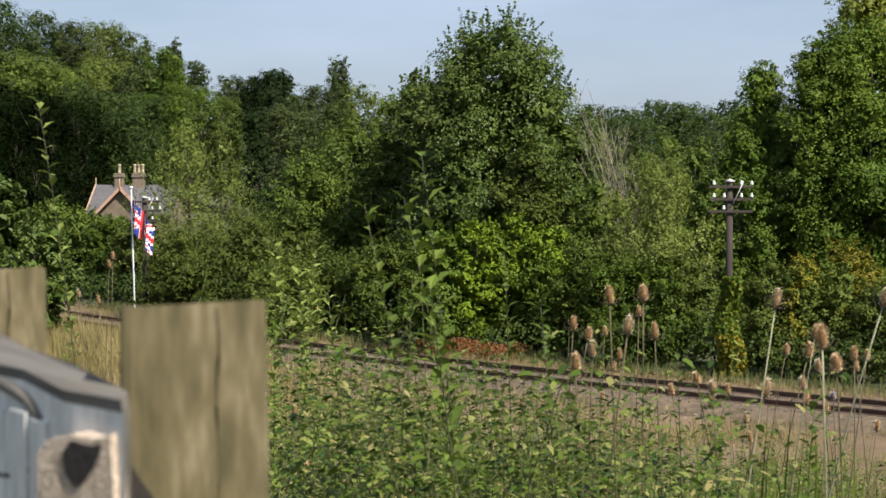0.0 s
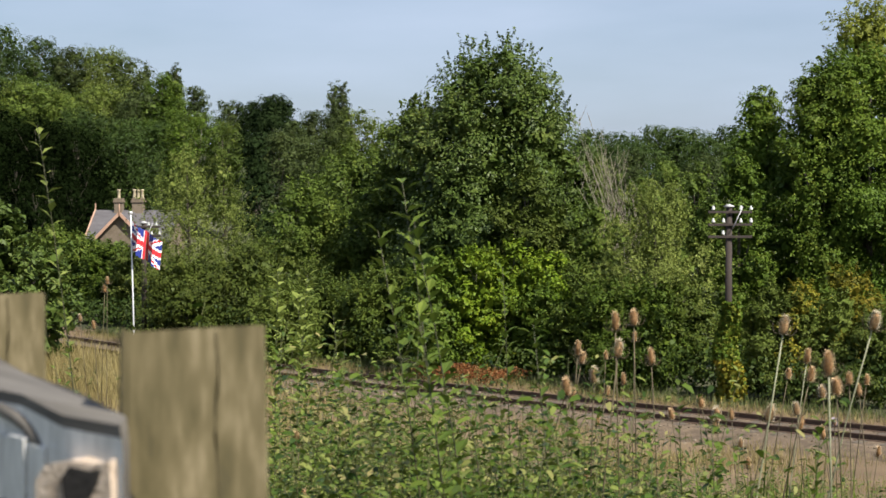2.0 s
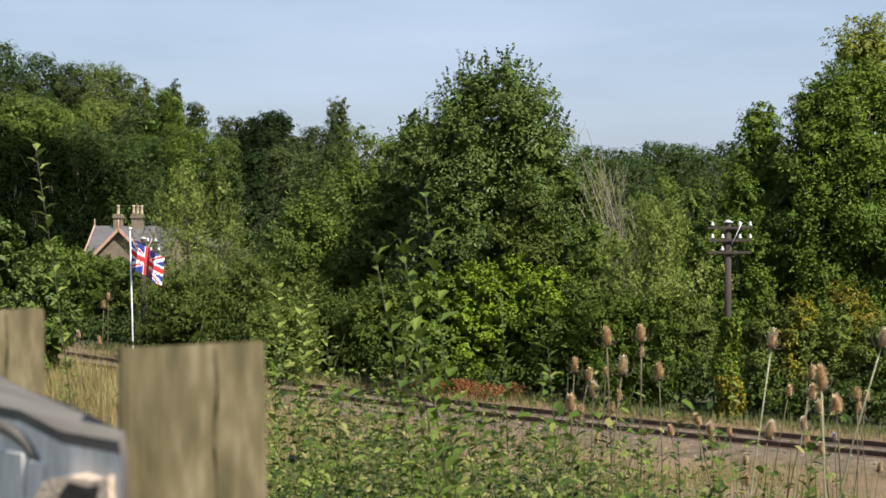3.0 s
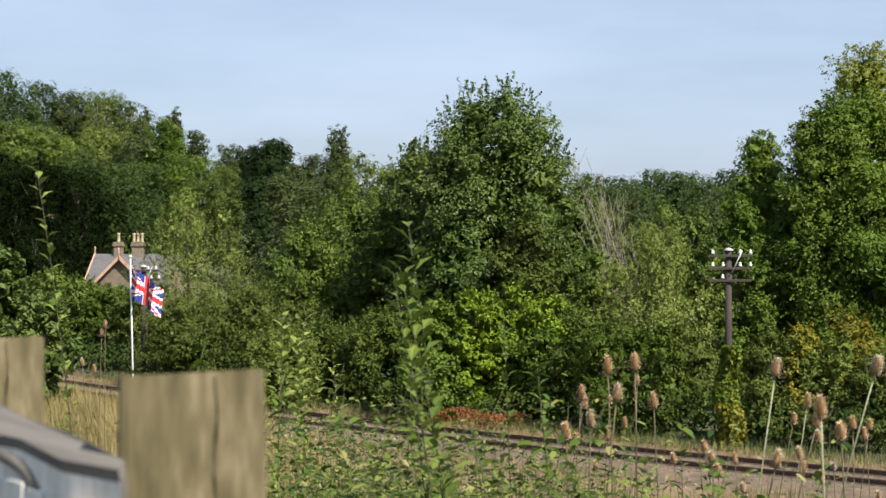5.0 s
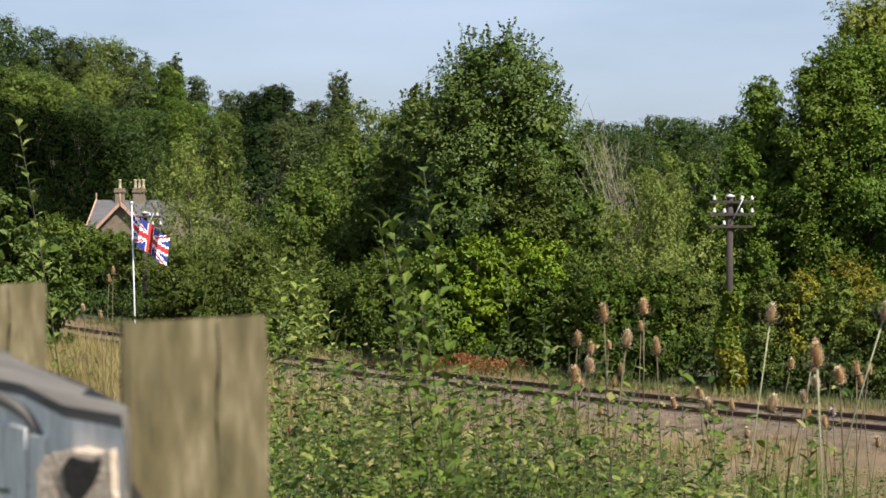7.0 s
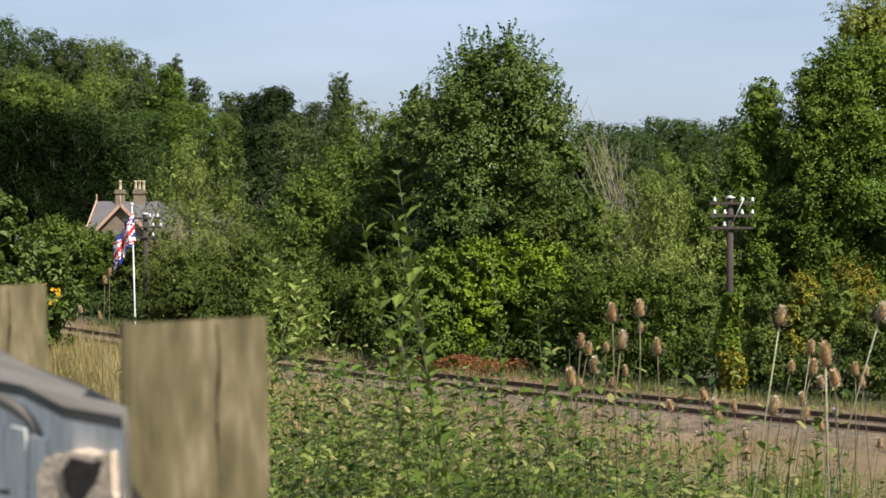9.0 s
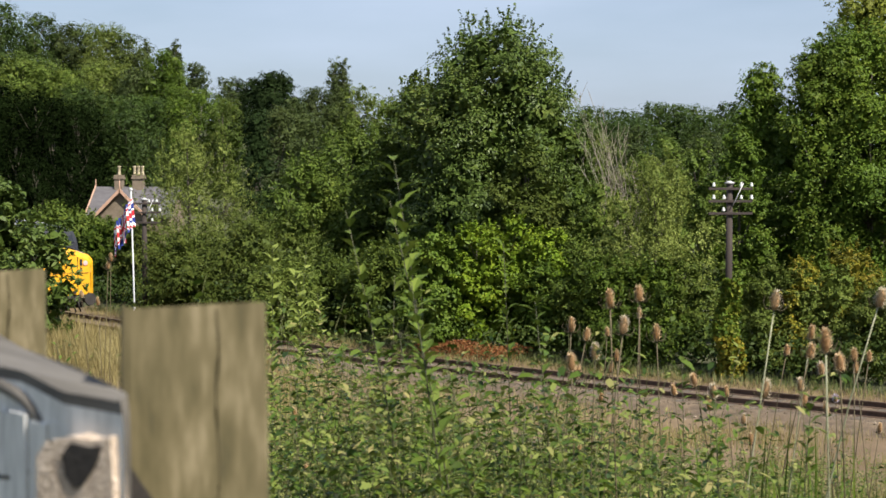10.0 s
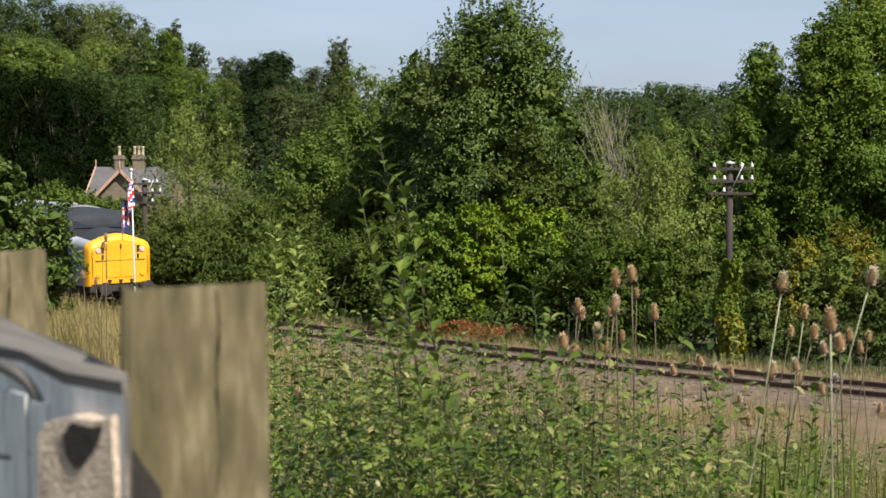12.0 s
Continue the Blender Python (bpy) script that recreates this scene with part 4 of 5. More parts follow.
SHOOTS = [
    (-1.023, 5.00, 2.47, 0.055, -0.17, 0.35, -11, "slender sallow shoot with narrow upright leaves"),
    (0.082, 4.40, 2.26, 0.075, -0.16, 1.1, -1.5, "tall sallow shoot with long narrow leaves"),
    (0.138, 4.30, 2.14, 0.075, -0.24, 1.0, -1.0, "tall sallow shoot with long narrow leaves"),
    (0.025, 4.60, 2.14, 0.07, -0.2, 1.2, -1.5, "leaning sallow shoot with long narrow leaves"),
    (0.092, 4.20, 1.93, 0.07, -0.15, 1.0, -1.2, "short sallow shoot with long narrow leaves"),
    (0.362, 4.60, 1.88, 0.06, -0.1, 0.8, -0.6, "short sallow shoot with long narrow leaves"),
    (-0.140, 5.00, 1.96, 0.06, 0.05, 0.8, -1.2, "short sallow shoot with long narrow leaves"),
    (-0.912, 9.00, 2.49, 0.1, 0.05, 0.8, -0.8, "tall willow shoot with long pale leaves"),
    (-0.859, 9.40, 2.49, 0.1, 0.12, 0.8, -0.8, "tall willow shoot with long pale leaves"),
    (-0.672, 9.00, 2.33, 0.1, -0.1, 0.8, -0.8, "tall willow shoot with long pale leaves"),
    (-0.437, 8.00, 2.16, 0.09, -0.1, 0.8, -0.8, "tall willow shoot with long pale leaves"),
    (0.272, 6.00, 2.13, 0.06, -0.05, 0.8, -0.5, "thin sallow shoot with narrow leaves"),
    (-1.287, 6.50, 1.79, 0.035, -0.2, 0.5, -0.4, "thin sallow shoot with narrow leaves"),
    (0.100, 4.60, 1.72, 0.048, -0.12, 0.9, -0.8, "dark-stemmed leafy shoot among the brambles"),
    (0.215, 4.90, 1.74, 0.048, -0.16, 0.9, -0.8, "dark-stemmed leafy shoot among the brambles"),
    (0.310, 4.70, 1.62, 0.046, -0.10, 0.8, -0.6, "dark-stemmed leafy shoot among the brambles"),
    (0.030, 5.00, 1.80, 0.050, -0.14, 0.9, -0.9, "dark-stemmed leafy shoot among the brambles"),
    (0.165, 4.40, 1.60, 0.046, 0.08, 0.9, -0.7, "dark-stemmed leafy shoot among the brambles"),
    (0.405, 5.20, 1.66, 0.046, -0.08, 0.8, -0.5, "dark-stemmed leafy shoot among the brambles"),
    (0.520, 4.60, 1.52, 0.046, 0.06, 0.8, -0.4, "dark-stemmed leafy shoot among the brambles"),
    (0.757, 4.40, 1.63, 0.05, -0.05, 0.6, 0, "short leafy green shoot among the teasels"),
    (1.018, 4.80, 1.63, 0.06, 0.05, 0.6, 0, "short leafy green shoot among the teasels"),
    (0.773, 5.20, 1.71, 0.05, -0.04, 0.6, 0, "short leafy green shoot among the teasels"),
]
for i, (x, y, h, leaf_len, bend, amp, drift, label) in enumerate(SHOOTS):
    SWAYS.append((make_sapling(x, y, h, 70 + i, leaf_len, bend, label, leaf="light" if i in (0, 7, 8, 9, 10) else "mid"), amp, i * 1.7, drift))


# ---- fence ----
def wood(name, stops, scale=14.0, up=True):
    return surface(name, stops, scale, 0.85, bump=0.5, stretch=(1, 1, 0.22) if up else (0.12, 1, 1), fine=5, dist=0.004)


POST = wood("mossy_post_wood", [(0.38, (0.036, 0.030, 0.012)), (0.46, (0.080, 0.064, 0.025)), (0.54, (0.116, 0.092, 0.042)), (0.64, (0.205, 0.165, 0.092))], 15.0)
RAIL = wood("silvered_rail_wood", [(0.30, (0.046, 0.039, 0.030)), (0.48, (0.090, 0.079, 0.065)), (0.7, (0.150, 0.135, 0.114))], up=False)
# split wood lightened in colour to offset the shade on the front
PALED_FACE = wood("paled_split_wood", [(0.30, (0.377, 0.366, 0.333)), (0.5, (0.610, 0.588, 0.543)), (0.7, (0.865, 0.831, 0.765))], 20.0)
ROT = surface("rotted_wood", [(0.3, (0.230, 0.165, 0.115)), (0.5, (0.460, 0.360, 0.270)), (0.70, (0.700, 0.580, 0.460))], 28, 0.95, bump=0.8)
KNOT = surface("dark_knot_wood", [(0.3, (0.056, 0.044, 0.018)), (0.7, (0.100, 0.080, 0.038))], 30, 0.9)
# near-black colour standing in for the shade inside recesses
HOLE_SHADE = surface("hollow_shade", [(0.3, (0.010, 0.008, 0.007)), (0.7, (0.035, 0.028, 0.022))], 20, 0.95)


def build_post(x, y, turn, wide, deep, top, label, mortise_shade=False):
    post = thing("fence_post", x, y, 0, label, "fence post", "fence posts", turn)
    bm = bmesh.new()
    nseg = 14
    z0 = ground_z(x, y) - 0.3
    rings = []
    rng = random.Random(int(x * 1000))
    loop = []
    b = 0.008
    for cx, cy, a0 in ((wide / 2 - b, deep / 2 - b, 0), (-wide / 2 + b, deep / 2 - b, 90), (-wide / 2 + b, -deep / 2 + b, 180), (wide / 2 - b, -deep / 2 + b, 270)):
        for k in range(4):
            a = radians(a0 + k * 30)
            loop.append((cx + b * math.cos(a), cy + b * math.sin(a)))
    for i in range(nseg + 1):
        z = z0 + (top - z0) * i / nseg
        sh = 1.0 if i < nseg else 0.985
        wob = 0.0015
        rings.append([bm.verts.new((px * sh + rng.uniform(-wob, wob), py * sh + rng.uniform(-wob, wob), z + (rng.uniform(-0.004, 0.002) + px * 0.03 - 0.16 * (py + deep / 2) if i == nseg else 0))) for px, py in loop])
    for r0, r1 in zip(rings, rings[1:]):
        for k in range(len(loop)):
            bm.faces.new((r0[k], r0[(k + 1) % len(loop)], r1[(k + 1) % len(loop)], r1[k]))
    bm.faces.new(rings[-1])
    part("post", bm, POST, post)
    # a drying crack down the near face
    bm = bmesh.new()
    crack = [(0.020 + 0.0015 * math.sin(k * 1.3), -deep / 2 + 0.0006, top - 0.006 - k * 0.022) for k in range(9)]
    tube(bm, crack, [0.0010, 0.0013, 0.0012, 0.0014, 0.0011, 0.0010, 0.0009, 0.0007, 0.0005], 6)
    part("drying_crack", bm, KNOT, post, "dark crack along the grain")
    if mortise_shade:
        # a dark plate on the near face paints the shaded recess
        bm = bmesh.new()
        pts = [(-wide / 2 + 0.002, top - 0.130), (-wide / 2 + 0.034, top - 0.178), (-wide / 2 + 0.036, top - 0.30), (-wide / 2 + 0.002, top - 0.30)]
        lo = [bm.verts.new((px, -deep / 2 + 0.02, pz)) for px, pz in pts]
        hi = [bm.verts.new((px, -deep / 2 - 0.003, pz)) for px, pz in pts]
        bm.faces.new(hi)
        for k in range(4):
            bm.faces.new((lo[k], lo[(k + 1) % 4], hi[(k + 1) % 4], hi[k]))
        bmesh.ops.recalc_face_normals(bm, faces=bm.faces)
        part("mortise_shade", bm, HOLE_SHADE, post, "dark plate for the shade in the post's slot")


build_post(-0.223, 1.505, 9, 0.1265, 0.12, 6.374, "square weathered wooden post with mossy olive tint", True)
build_post(-0.527, 1.96, 16, 0.125, 0.12, 6.371, "square weathered wooden post with dark stained edge")


def build_rail():
    """A thick wedge of silvered rail from post to post, its near end rotted and hollow."""
    rail = thing("fence_rail", -0.262, 1.38, 6.293, "thick silver-grey weathered fence rail with a rotted hollow end", "fence rail", turn=128.4)
    # local x runs back along the front edge from the near post, local +y is the open side
    plan = [(0.0, 0.0), (0.10, 0.004), (0.20, -0.003), (0.45, 0.0), (0.70, -0.02), (0.687, -0.159), (0.40, -0.095), (0.20, -0.056), (0.0235, -0.0185)]
    bm = bmesh.new()
    levels = [(-0.27, 0.0), (-0.02, 0.0), (-0.006, 0.004), (0.004, 0.010)]
    mid = Vector((0.33, -0.05))
    rings = []
    for z, inset in levels:
        rings.append([bm.verts.new((px + (mid.x - px) * inset * 2, py + (mid.y - py) * inset * 2, z + 0.010 * px + 0.004 * math.sin(px * 40))) for px, py in plan])
    n = len(plan)
    for r0, r1 in zip(rings, rings[1:]):
        for k in range(n):
            bm.faces.new((r0[k], r0[(k + 1) % n], r1[(k + 1) % n], r1[k]))
    bm.faces.new(rings[-1])
    bmesh.ops.recalc_face_normals(bm, faces=bm.faces)
    body = part("rail", bm, RAIL, rail)
    # the shaded front side takes the lightened wood, the top does not
    body.data.materials.append(PALED_FACE)
    for f in body.data.polygons:
        if f.normal.y > 0.5 and f.center.z < -0.004 and abs(f.normal.z) < 0.6:
            f.material_index = 1
    # a bowed oval rim standing proud of the face, with a grooved hollow inside it
    bm = bmesh.new()
    cx, cz, rx, rz = 0.262, -0.050, 0.118, 0.043
    tube(bm, [(cx + rx * math.cos(a), -0.0016, cz + rz * math.sin(a)) for a in [k * math.pi / 14 for k in range(29)]], [0.0060] * 29, 8, False)
    part("split_rim", bm, RAIL, rail, "pale bowed splinter of the rail")
    for k in range(9):
        bm = bmesh.new()
        x0 = 0.10 + k * 0.038
        box(bm, x0, x0 + 0.034, -0.002, 0.0035 + 0.0015 * (k % 3), -0.26, -0.026 - 0.004 * (k % 2), 0.0012)
        part("split_face", bm, PALED_FACE, rail, "split face paled to make up for its shade")
    bm = bmesh.new()
    pts = [(0.010, -0.022), (0.030, -0.027), (0.055, -0.026), (0.086, -0.033), (0.098, -0.048), (0.099, -0.26), (0.010, -0.26), (0.006, -0.08)]
    lo = [bm.verts.new((px, -0.006, pz)) for px, pz in pts]
    hi = [bm.verts.new((px + 0.001, 0.004 + 0.28 * px, pz - 0.003)) for px, pz in pts]
    bm.faces.new(hi)
    for k in range(len(pts)):
        bm.faces.new((lo[k], lo[(k + 1) % len(pts)], hi[(k + 1) % len(pts)], hi[k]))
    bmesh.ops.recalc_face_normals(bm, faces=bm.faces)
    part("rotted_end", bm, ROT, rail, "crumbling pinkish rotted wood")
    # the hole's inner shade is a dark plate over the rotted wood
    bm = bmesh.new()
    edge = [(0.020, -0.030), (0.034, -0.033), (0.056, -0.031), (0.066, -0.042), (0.063, -0.060), (0.052, -0.070), (0.043, -0.066), (0.030, -0.052), (0.024, -0.042)]
    lo = [bm.verts.new((px, 0.002, pz)) for px, pz in edge]
    hi = [bm.verts.new((px, 0.0052 + 0.28 * px, pz - 0.003)) for px, pz in edge]
    bm.faces.new(hi)
    for k in range(len(edge)):
        bm.faces.new((lo[k], lo[(k + 1) % len(edge)], hi[(k + 1) % len(edge)], hi[k]))
    bmesh.ops.recalc_face_normals(bm, faces=bm.faces)
    part("knot_hole_shade", bm, HOLE_SHADE, rail, "dark plate for the shade inside the knot")


build_rail()


# ---- telegraph poles ----
POLE = surface("creosoted_pole", [(0.25, (0.018, 0.012, 0.010)), (0.55, (0.038, 0.028, 0.022)), (0.8, (0.070, 0.055, 0.046))], 4, 0.9, stretch=(2, 2, 0.3))
CERAMIC = surface("white_ceramic", [(0.3, (0.430, 0.436, 0.400)), (0.7, (0.590, 0.596, 0.550))], 10, 0.2, bump=0.02)
LEADCAP = surface("lead_cap", [(0.3, (0.304, 0.296, 0.287)), (0.7, (0.479, 0.470, 0.461))], 10, 0.5)
IRON = surface("dark_iron", [(0.3, (0.030, 0.026, 0.024)), (0.7, (0.085, 0.070, 0.060))], 12, 0.7, 0.4)


def build_pole(x, y, top, turn, fitted, label):
    g = ground_z(x, y)
    pole = thing("telegraph_pole", x, y, g, label, "telegraph pole", "telegraph poles", turn)
    h = top - g
    bm = bmesh.new()
    tube(bm, [(0, 0, -0.4), (0, 0, h * 0.5), (0.0, 0, h)], [0.12, 0.105, 0.09], 12)
    part("mast", bm, POLE, pole)
    bm = bmesh.new()
    tube(bm, [(0, 0, h), (0, 0, h + 0.03), (0, 0, h + 0.09)], [0.15, 0.16, 0.02], 4)
    part("cap", bm, LEADCAP, pole, "pale lead pole cap")
    for drop, pins in fitted:
        z = h - drop
        bm = bmesh.new()
        box(bm, -0.64, 0.64, -0.16, -0.09, z - 0.035, z + 0.035, 0.006)
        arm = part("crossarm", bm, POLE, pole)
        for px in pins:
            bm = bmesh.new()
            tube(bm, [(px, -0.125, z + 0.03), (px, -0.125, z + 0.09)], [0.012, 0.012], 6)
            part("pin", bm, IRON, arm)
            bm = bmesh.new()
            tube(bm, [(px, -0.125, z + k) for k in (0.06, 0.075, 0.12, 0.135, 0.15, 0.175, 0.185)], [0.050, 0.052, 0.046, 0.032, 0.036, 0.030, 0.012], 10)
            part("insulator", bm, CERAMIC, arm, "white porcelain insulator")
    bm = bmesh.new()
    tube(bm, [(0.06, -0.18, h - 0.62), (0.36, -0.17, h + 0.02)], [0.016, 0.016], 6)
    part("brace", bm, LEADCAP, pole)
    return pole


build_pole(8.25, 48.8, 5.68, 4, [(0.14, (-0.49, 0.31, 0.61)), (0.50, (-0.49, -0.19, 0.31, 0.61)), (0.85, (-0.20,))], "brown wooden telegraph pole with white insulators and ivy")
build_pole(-11.9, 67.5, 4.72, 8, [(0.14, (0.19, 0.49)), (0.50, (0.31, 0.61)), (0.9, (0.31,))], "brown wooden telegraph pole with white insulators and stays")


def build_ivy():
    rng = np.random.default_rng(8)
    n = 5200
    f = rng.random(n) ** 0.8
    a = rng.uniform(0, 6.283, n)
    r = (0.42 - 0.22 * f) * rng.uniform(0.5, 1.15, n) + 0.10 * np.sin(f * 9 + a)
    p = np.stack([8.25 + r * np.cos(a), 48.7 + r * np.sin(a), f * 2.9 + 0.05], 1)
    out = np.stack([np.cos(a), np.sin(a), np.zeros(n)], 1)
    root = tagged(new("ivy"), "climbing ivy wrapped round the pole, browned low down", "ivy")
    q = leaf_quads(rng, p, out, 0.12, 0.10, 0.6, 0.3)
    brown = (p[:, 2] < 1.3) & (rng.random(n) < 0.8)
    child("foliage", quads_mesh("foliage", q[~brown], LEAF["ivy"]), root)
    child("dead_foliage", quads_mesh("dead_foliage", q[brown], LEAF["yellow"]), root, "dead brown ivy leaves")
    bm = bmesh.new()
    for k in range(4):
        tube(bm, [(8.25 + 0.15 * math.cos(k * 1.6 + z), 48.8 + 0.15 * math.sin(k * 1.6 + z), z) for z in (0, 0.5, 1.0, 1.6, 2.2)], [0.03, 0.025, 0.02, 0.015, 0.008], 5)
    part("vine", bm, BARK, root)


build_ivy()


# ---- bare-twigged shrub ----
def build_bare_shrub(x, y):
    root = thing("bare_shrub", x, y, ground_z(x, y), "half-dead shrub with bare pale grey twigs", "shrub")
    rng = random.Random(12)
    bm = bmesh.new()
    for k in range(36):
        dx = rng.uniform(-1.3, 1.2)
        top = Vector((dx, rng.uniform(-0.4, 0.4), 8.6 - 1.5 * max(0, dx + 0.5) - rng.uniform(0, 2.2)))
        foot = Vector((0.5 + rng.uniform(-0.3, 0.3), 0, 2.0))
        mid = foot.lerp(top, 0.6) + Vector((0.25, 0, 0))
        tube(bm, [foot, mid, top], [0.012, 0.008, 0.004], 5, False)
        for _ in range(4):
            s = mid.lerp(top, rng.random())
            tube(bm, [s, s + Vector((rng.uniform(-0.3, 0.3), 0, rng.uniform(0.3, 0.8)))], [0.008, 0.004], 4, False)
    tube(bm, [(0.5, 0, -0.3), (0.5, 0, 2.2)], [0.10, 0.06], 7)
    part("twig_spray", bm, TWIG, root)


build_bare_shrub(5.9, 60.5)


# ---- cottage ----
STONE = surface("tan_stone", [(0.25, (0.108, 0.081, 0.055)), (0.5, (0.167, 0.129, 0.089)), (0.8, (0.232, 0.182, 0.130))], 2.5, 0.9, bump=0.6, fine=4, dist=0.03)
SLATE = surface("grey_slate", [(0.25, (0.050, 0.045, 0.045)), (0.5, (0.090, 0.082, 0.082)), (0.8, (0.140, 0.130, 0.132))], 2, 0.6, bump=0.4, stretch=(1, 1, 3), fine=6, dist=0.02)
BARGE = surface("salmon_bargeboard", [(0.3, (0.376, 0.222, 0.146)), (0.7, (0.501, 0.318, 0.223))], 3, 0.7)
POTS = surface("buff_chimney_pot", [(0.3, (0.331, 0.270, 0.165)), (0.7, (0.470, 0.400, 0.270))], 6, 0.8)
DARKGLASS = surface("window_glass", [(0.3, (0.010, 0.012, 0.014)), (0.7, (0.025, 0.028, 0.032))], 2, 0.08, bump=0.0)
BRICK = surface("orange_tile", [(0.3, (0.198, 0.078, 0.042)), (0.7, (0.312, 0.156, 0.090))], 5, 0.85)


def prism_roof(bm, x0, x1, y0, y1, ze, zr, along_x, over=0.25, thick=0.09):
    """Two roof slabs meeting at a ridge."""
    if along_x:
        ym = (y0 + y1) / 2
        for ya in (y0, y1):
            d = over if ya > ym else -over
            slope = (zr - ze) / abs(ym - ya)
            p = [(x0 - over, ya + d, ze - slope * over), (x1 + over, ya + d, ze - slope * over), (x1 + over, ym, zr), (x0 - over, ym, zr)]
            slab(bm, p, thick)
    else:
        xm = (x0 + x1) / 2
        for xa in (x0, x1):
            d = over if xa > xm else -over
            slope = (zr - ze) / abs(xm - xa)
            p = [(xa + d, y0 - over, ze - slope * over), (xa + d, y1 + over, ze - slope * over), (xm, y1 + over, zr), (xm, y0 - over, zr)]
            slab(bm, p, thick)


def slab(bm, p, thick):
    lo = [bm.verts.new(v) for v in p]
    hi = [bm.verts.new((v[0], v[1], v[2] + thick)) for v in p]
    bm.faces.new(lo[::-1])
    bm.faces.new(hi)
    for k in range(4):
        bm.faces.new((lo[k], lo[(k + 1) % 4], hi[(k + 1) % 4], hi[k]))


def wall_prism(bm, x0, x1, y0, y1, z0, ze, zr, along_x):
    if along_x:
        ym = (y0 + y1) / 2
        rings = [[(x, y0, z0), (x, y0, ze), (x, ym, zr), (x, y1, ze), (x, y1, z0)] for x in (x0, x1)]
    else:
        xm = (x0 + x1) / 2
        rings = [[(x0, y, z0), (x0, y, ze), (xm, y, zr), (x1, y, ze), (x1, y, z0)] for y in (y0, y1)]
    a = [bm.verts.new(v) for v in rings[0]]
    b = [bm.verts.new(v) for v in rings[1]]
    bm.faces.new(a)
    bm.faces.new(b[::-1])
    for k in range(5):
        bm.faces.new((a[k], a[(k + 1) % 5], b[(k + 1) % 5], b[k]))


def build_cottage():
    c = thing("cottage", -19.2, 100, 0, "stone station cottage with slate roof, salmon bargeboards and chimneys", "house", turn=-6)
    bm = bmesh.new()
    wall_prism(bm, -2.05, 2.7, 1.2, 5.2, -0.6, 2.95, 4.50, True)
    part("wall", bm, STONE, c)
    bm = bmesh.new()
    wall_prism(bm, -1.10, 1.50, 0, 3.0, -0.6, 3.05, 4.38, False)
    part("gable_wall", bm, STONE, c)
    bm = bmesh.new()
    prism_roof(bm, -2.05, 2.7, 1.2, 5.2, 2.95, 4.50, True)
    part("main_roof", bm, SLATE, c)
    bm = bmesh.new()
    prism_roof(bm, -1.10, 1.50, 0, 3.0, 3.05, 4.38, False)
    part("gable_roof", bm, SLATE, c)
    for sx in (-1, 1):
        bm = bmesh.new()
        slab(bm, [(0.2 + sx * 1.57, -0.30, 2.76), (0.2, -0.30, 4.33), (0.2, -0.24, 4.33), (0.2 + sx * 1.57, -0.24, 2.76)], 0.24)
        part("bargeboard", bm, BARGE, c, "salmon painted bargeboard")
    bm = bmesh.new()
    slab(bm, [(-2.36, 0.92, 2.70), (-2.36, 3.2, 4.46), (-2.30, 3.2, 4.46), (-2.30, 0.92, 2.70)], 0.22)
    part("bargeboard", bm, BARGE, c, "salmon painted bargeboard")
    for fx, fy in ((0.2, -0.27), (-2.33, 3.2)):
        bm = bmesh.new()
        tube(bm, [(fx, fy, 4.3), (fx, fy, 4.9), (fx, fy, 5.05)], [0.05, 0.04, 0.01], 6)
        part("finial", bm, BARGE, c)
    for cx, cy, w, npots in ((-0.85, 3.2, 0.24, 1), (0.36, 3.2, 0.33, 3)):
        bm = bmesh.new()
        box(bm, cx - w, cx + w, cy - 0.26, cy + 0.26, 3.4, 5.05, 0.015)
        box(bm, cx - w - 0.06, cx + w + 0.06, cy - 0.32, cy + 0.32, 5.05, 5.17, 0.015)
        box(bm, cx - w - 0.02, cx + w + 0.02, cy - 0.28, cy + 0.28, 5.17, 5.30, 0.015)
        ch = part("chimney", bm, STONE, c)
        for k in range(npots):
            px = cx + (k - (npots - 1) / 2) * 0.25
            bm = bmesh.new()
            tube(bm, [(px, cy, 5.28), (px, cy, 5.38), (px, cy, 5.75), (px, cy, 5.78), (px, cy, 5.85)], [0.12, 0.095, 0.085, 0.11, 0.10], 10)
            part("chimney_pot", bm, POTS, ch, "buff clay chimney pot")
    bm = bmesh.new()
    box(bm, -0.45, 0.45, -0.03, 0.03, 0.9, 2.2, 0.01)
    win = part("window", bm, DARKGLASS, c)
    bm = bmesh.new()
    for x0, x1, z0, z1 in ((-0.5, -0.44, 0.85, 2.25), (0.44, 0.5, 0.85, 2.25), (-0.5, 0.5, 2.2, 2.27), (-0.5, 0.5, 0.83, 0.9), (-0.03, 0.03, 0.9, 2.2)):
        box(bm, x0, x1, -0.06, 0.0, z0, z1)
    part("frame", bm, BARGE, win)


build_cottage()


def build_shed():
    s = thing("shed", -22.6, 92, 0, "small outbuilding with an orange clay tile roof", "shed", turn=5)
    bm = bmesh.new()
    wall_prism(bm, -2.4, 2.2, 0, 2.6, -0.5, 1.5, 2.2, True)
    part("wall", bm, STONE, s)
    bm = bmesh.new()
    prism_roof(bm, -2.4, 2.2, 0, 2.6, 1.5, 2.2, True, 0.15)
    part("roof", bm, BRICK, s, "orange clay tiles")


build_shed()

# ---- flagpole and flag ----
WHITE = surface("white_gloss_paint", [(0.3, (0.500, 0.508, 0.515)), (0.7, (0.620, 0.628, 0.636))], 3, 0.35, bump=0.05)
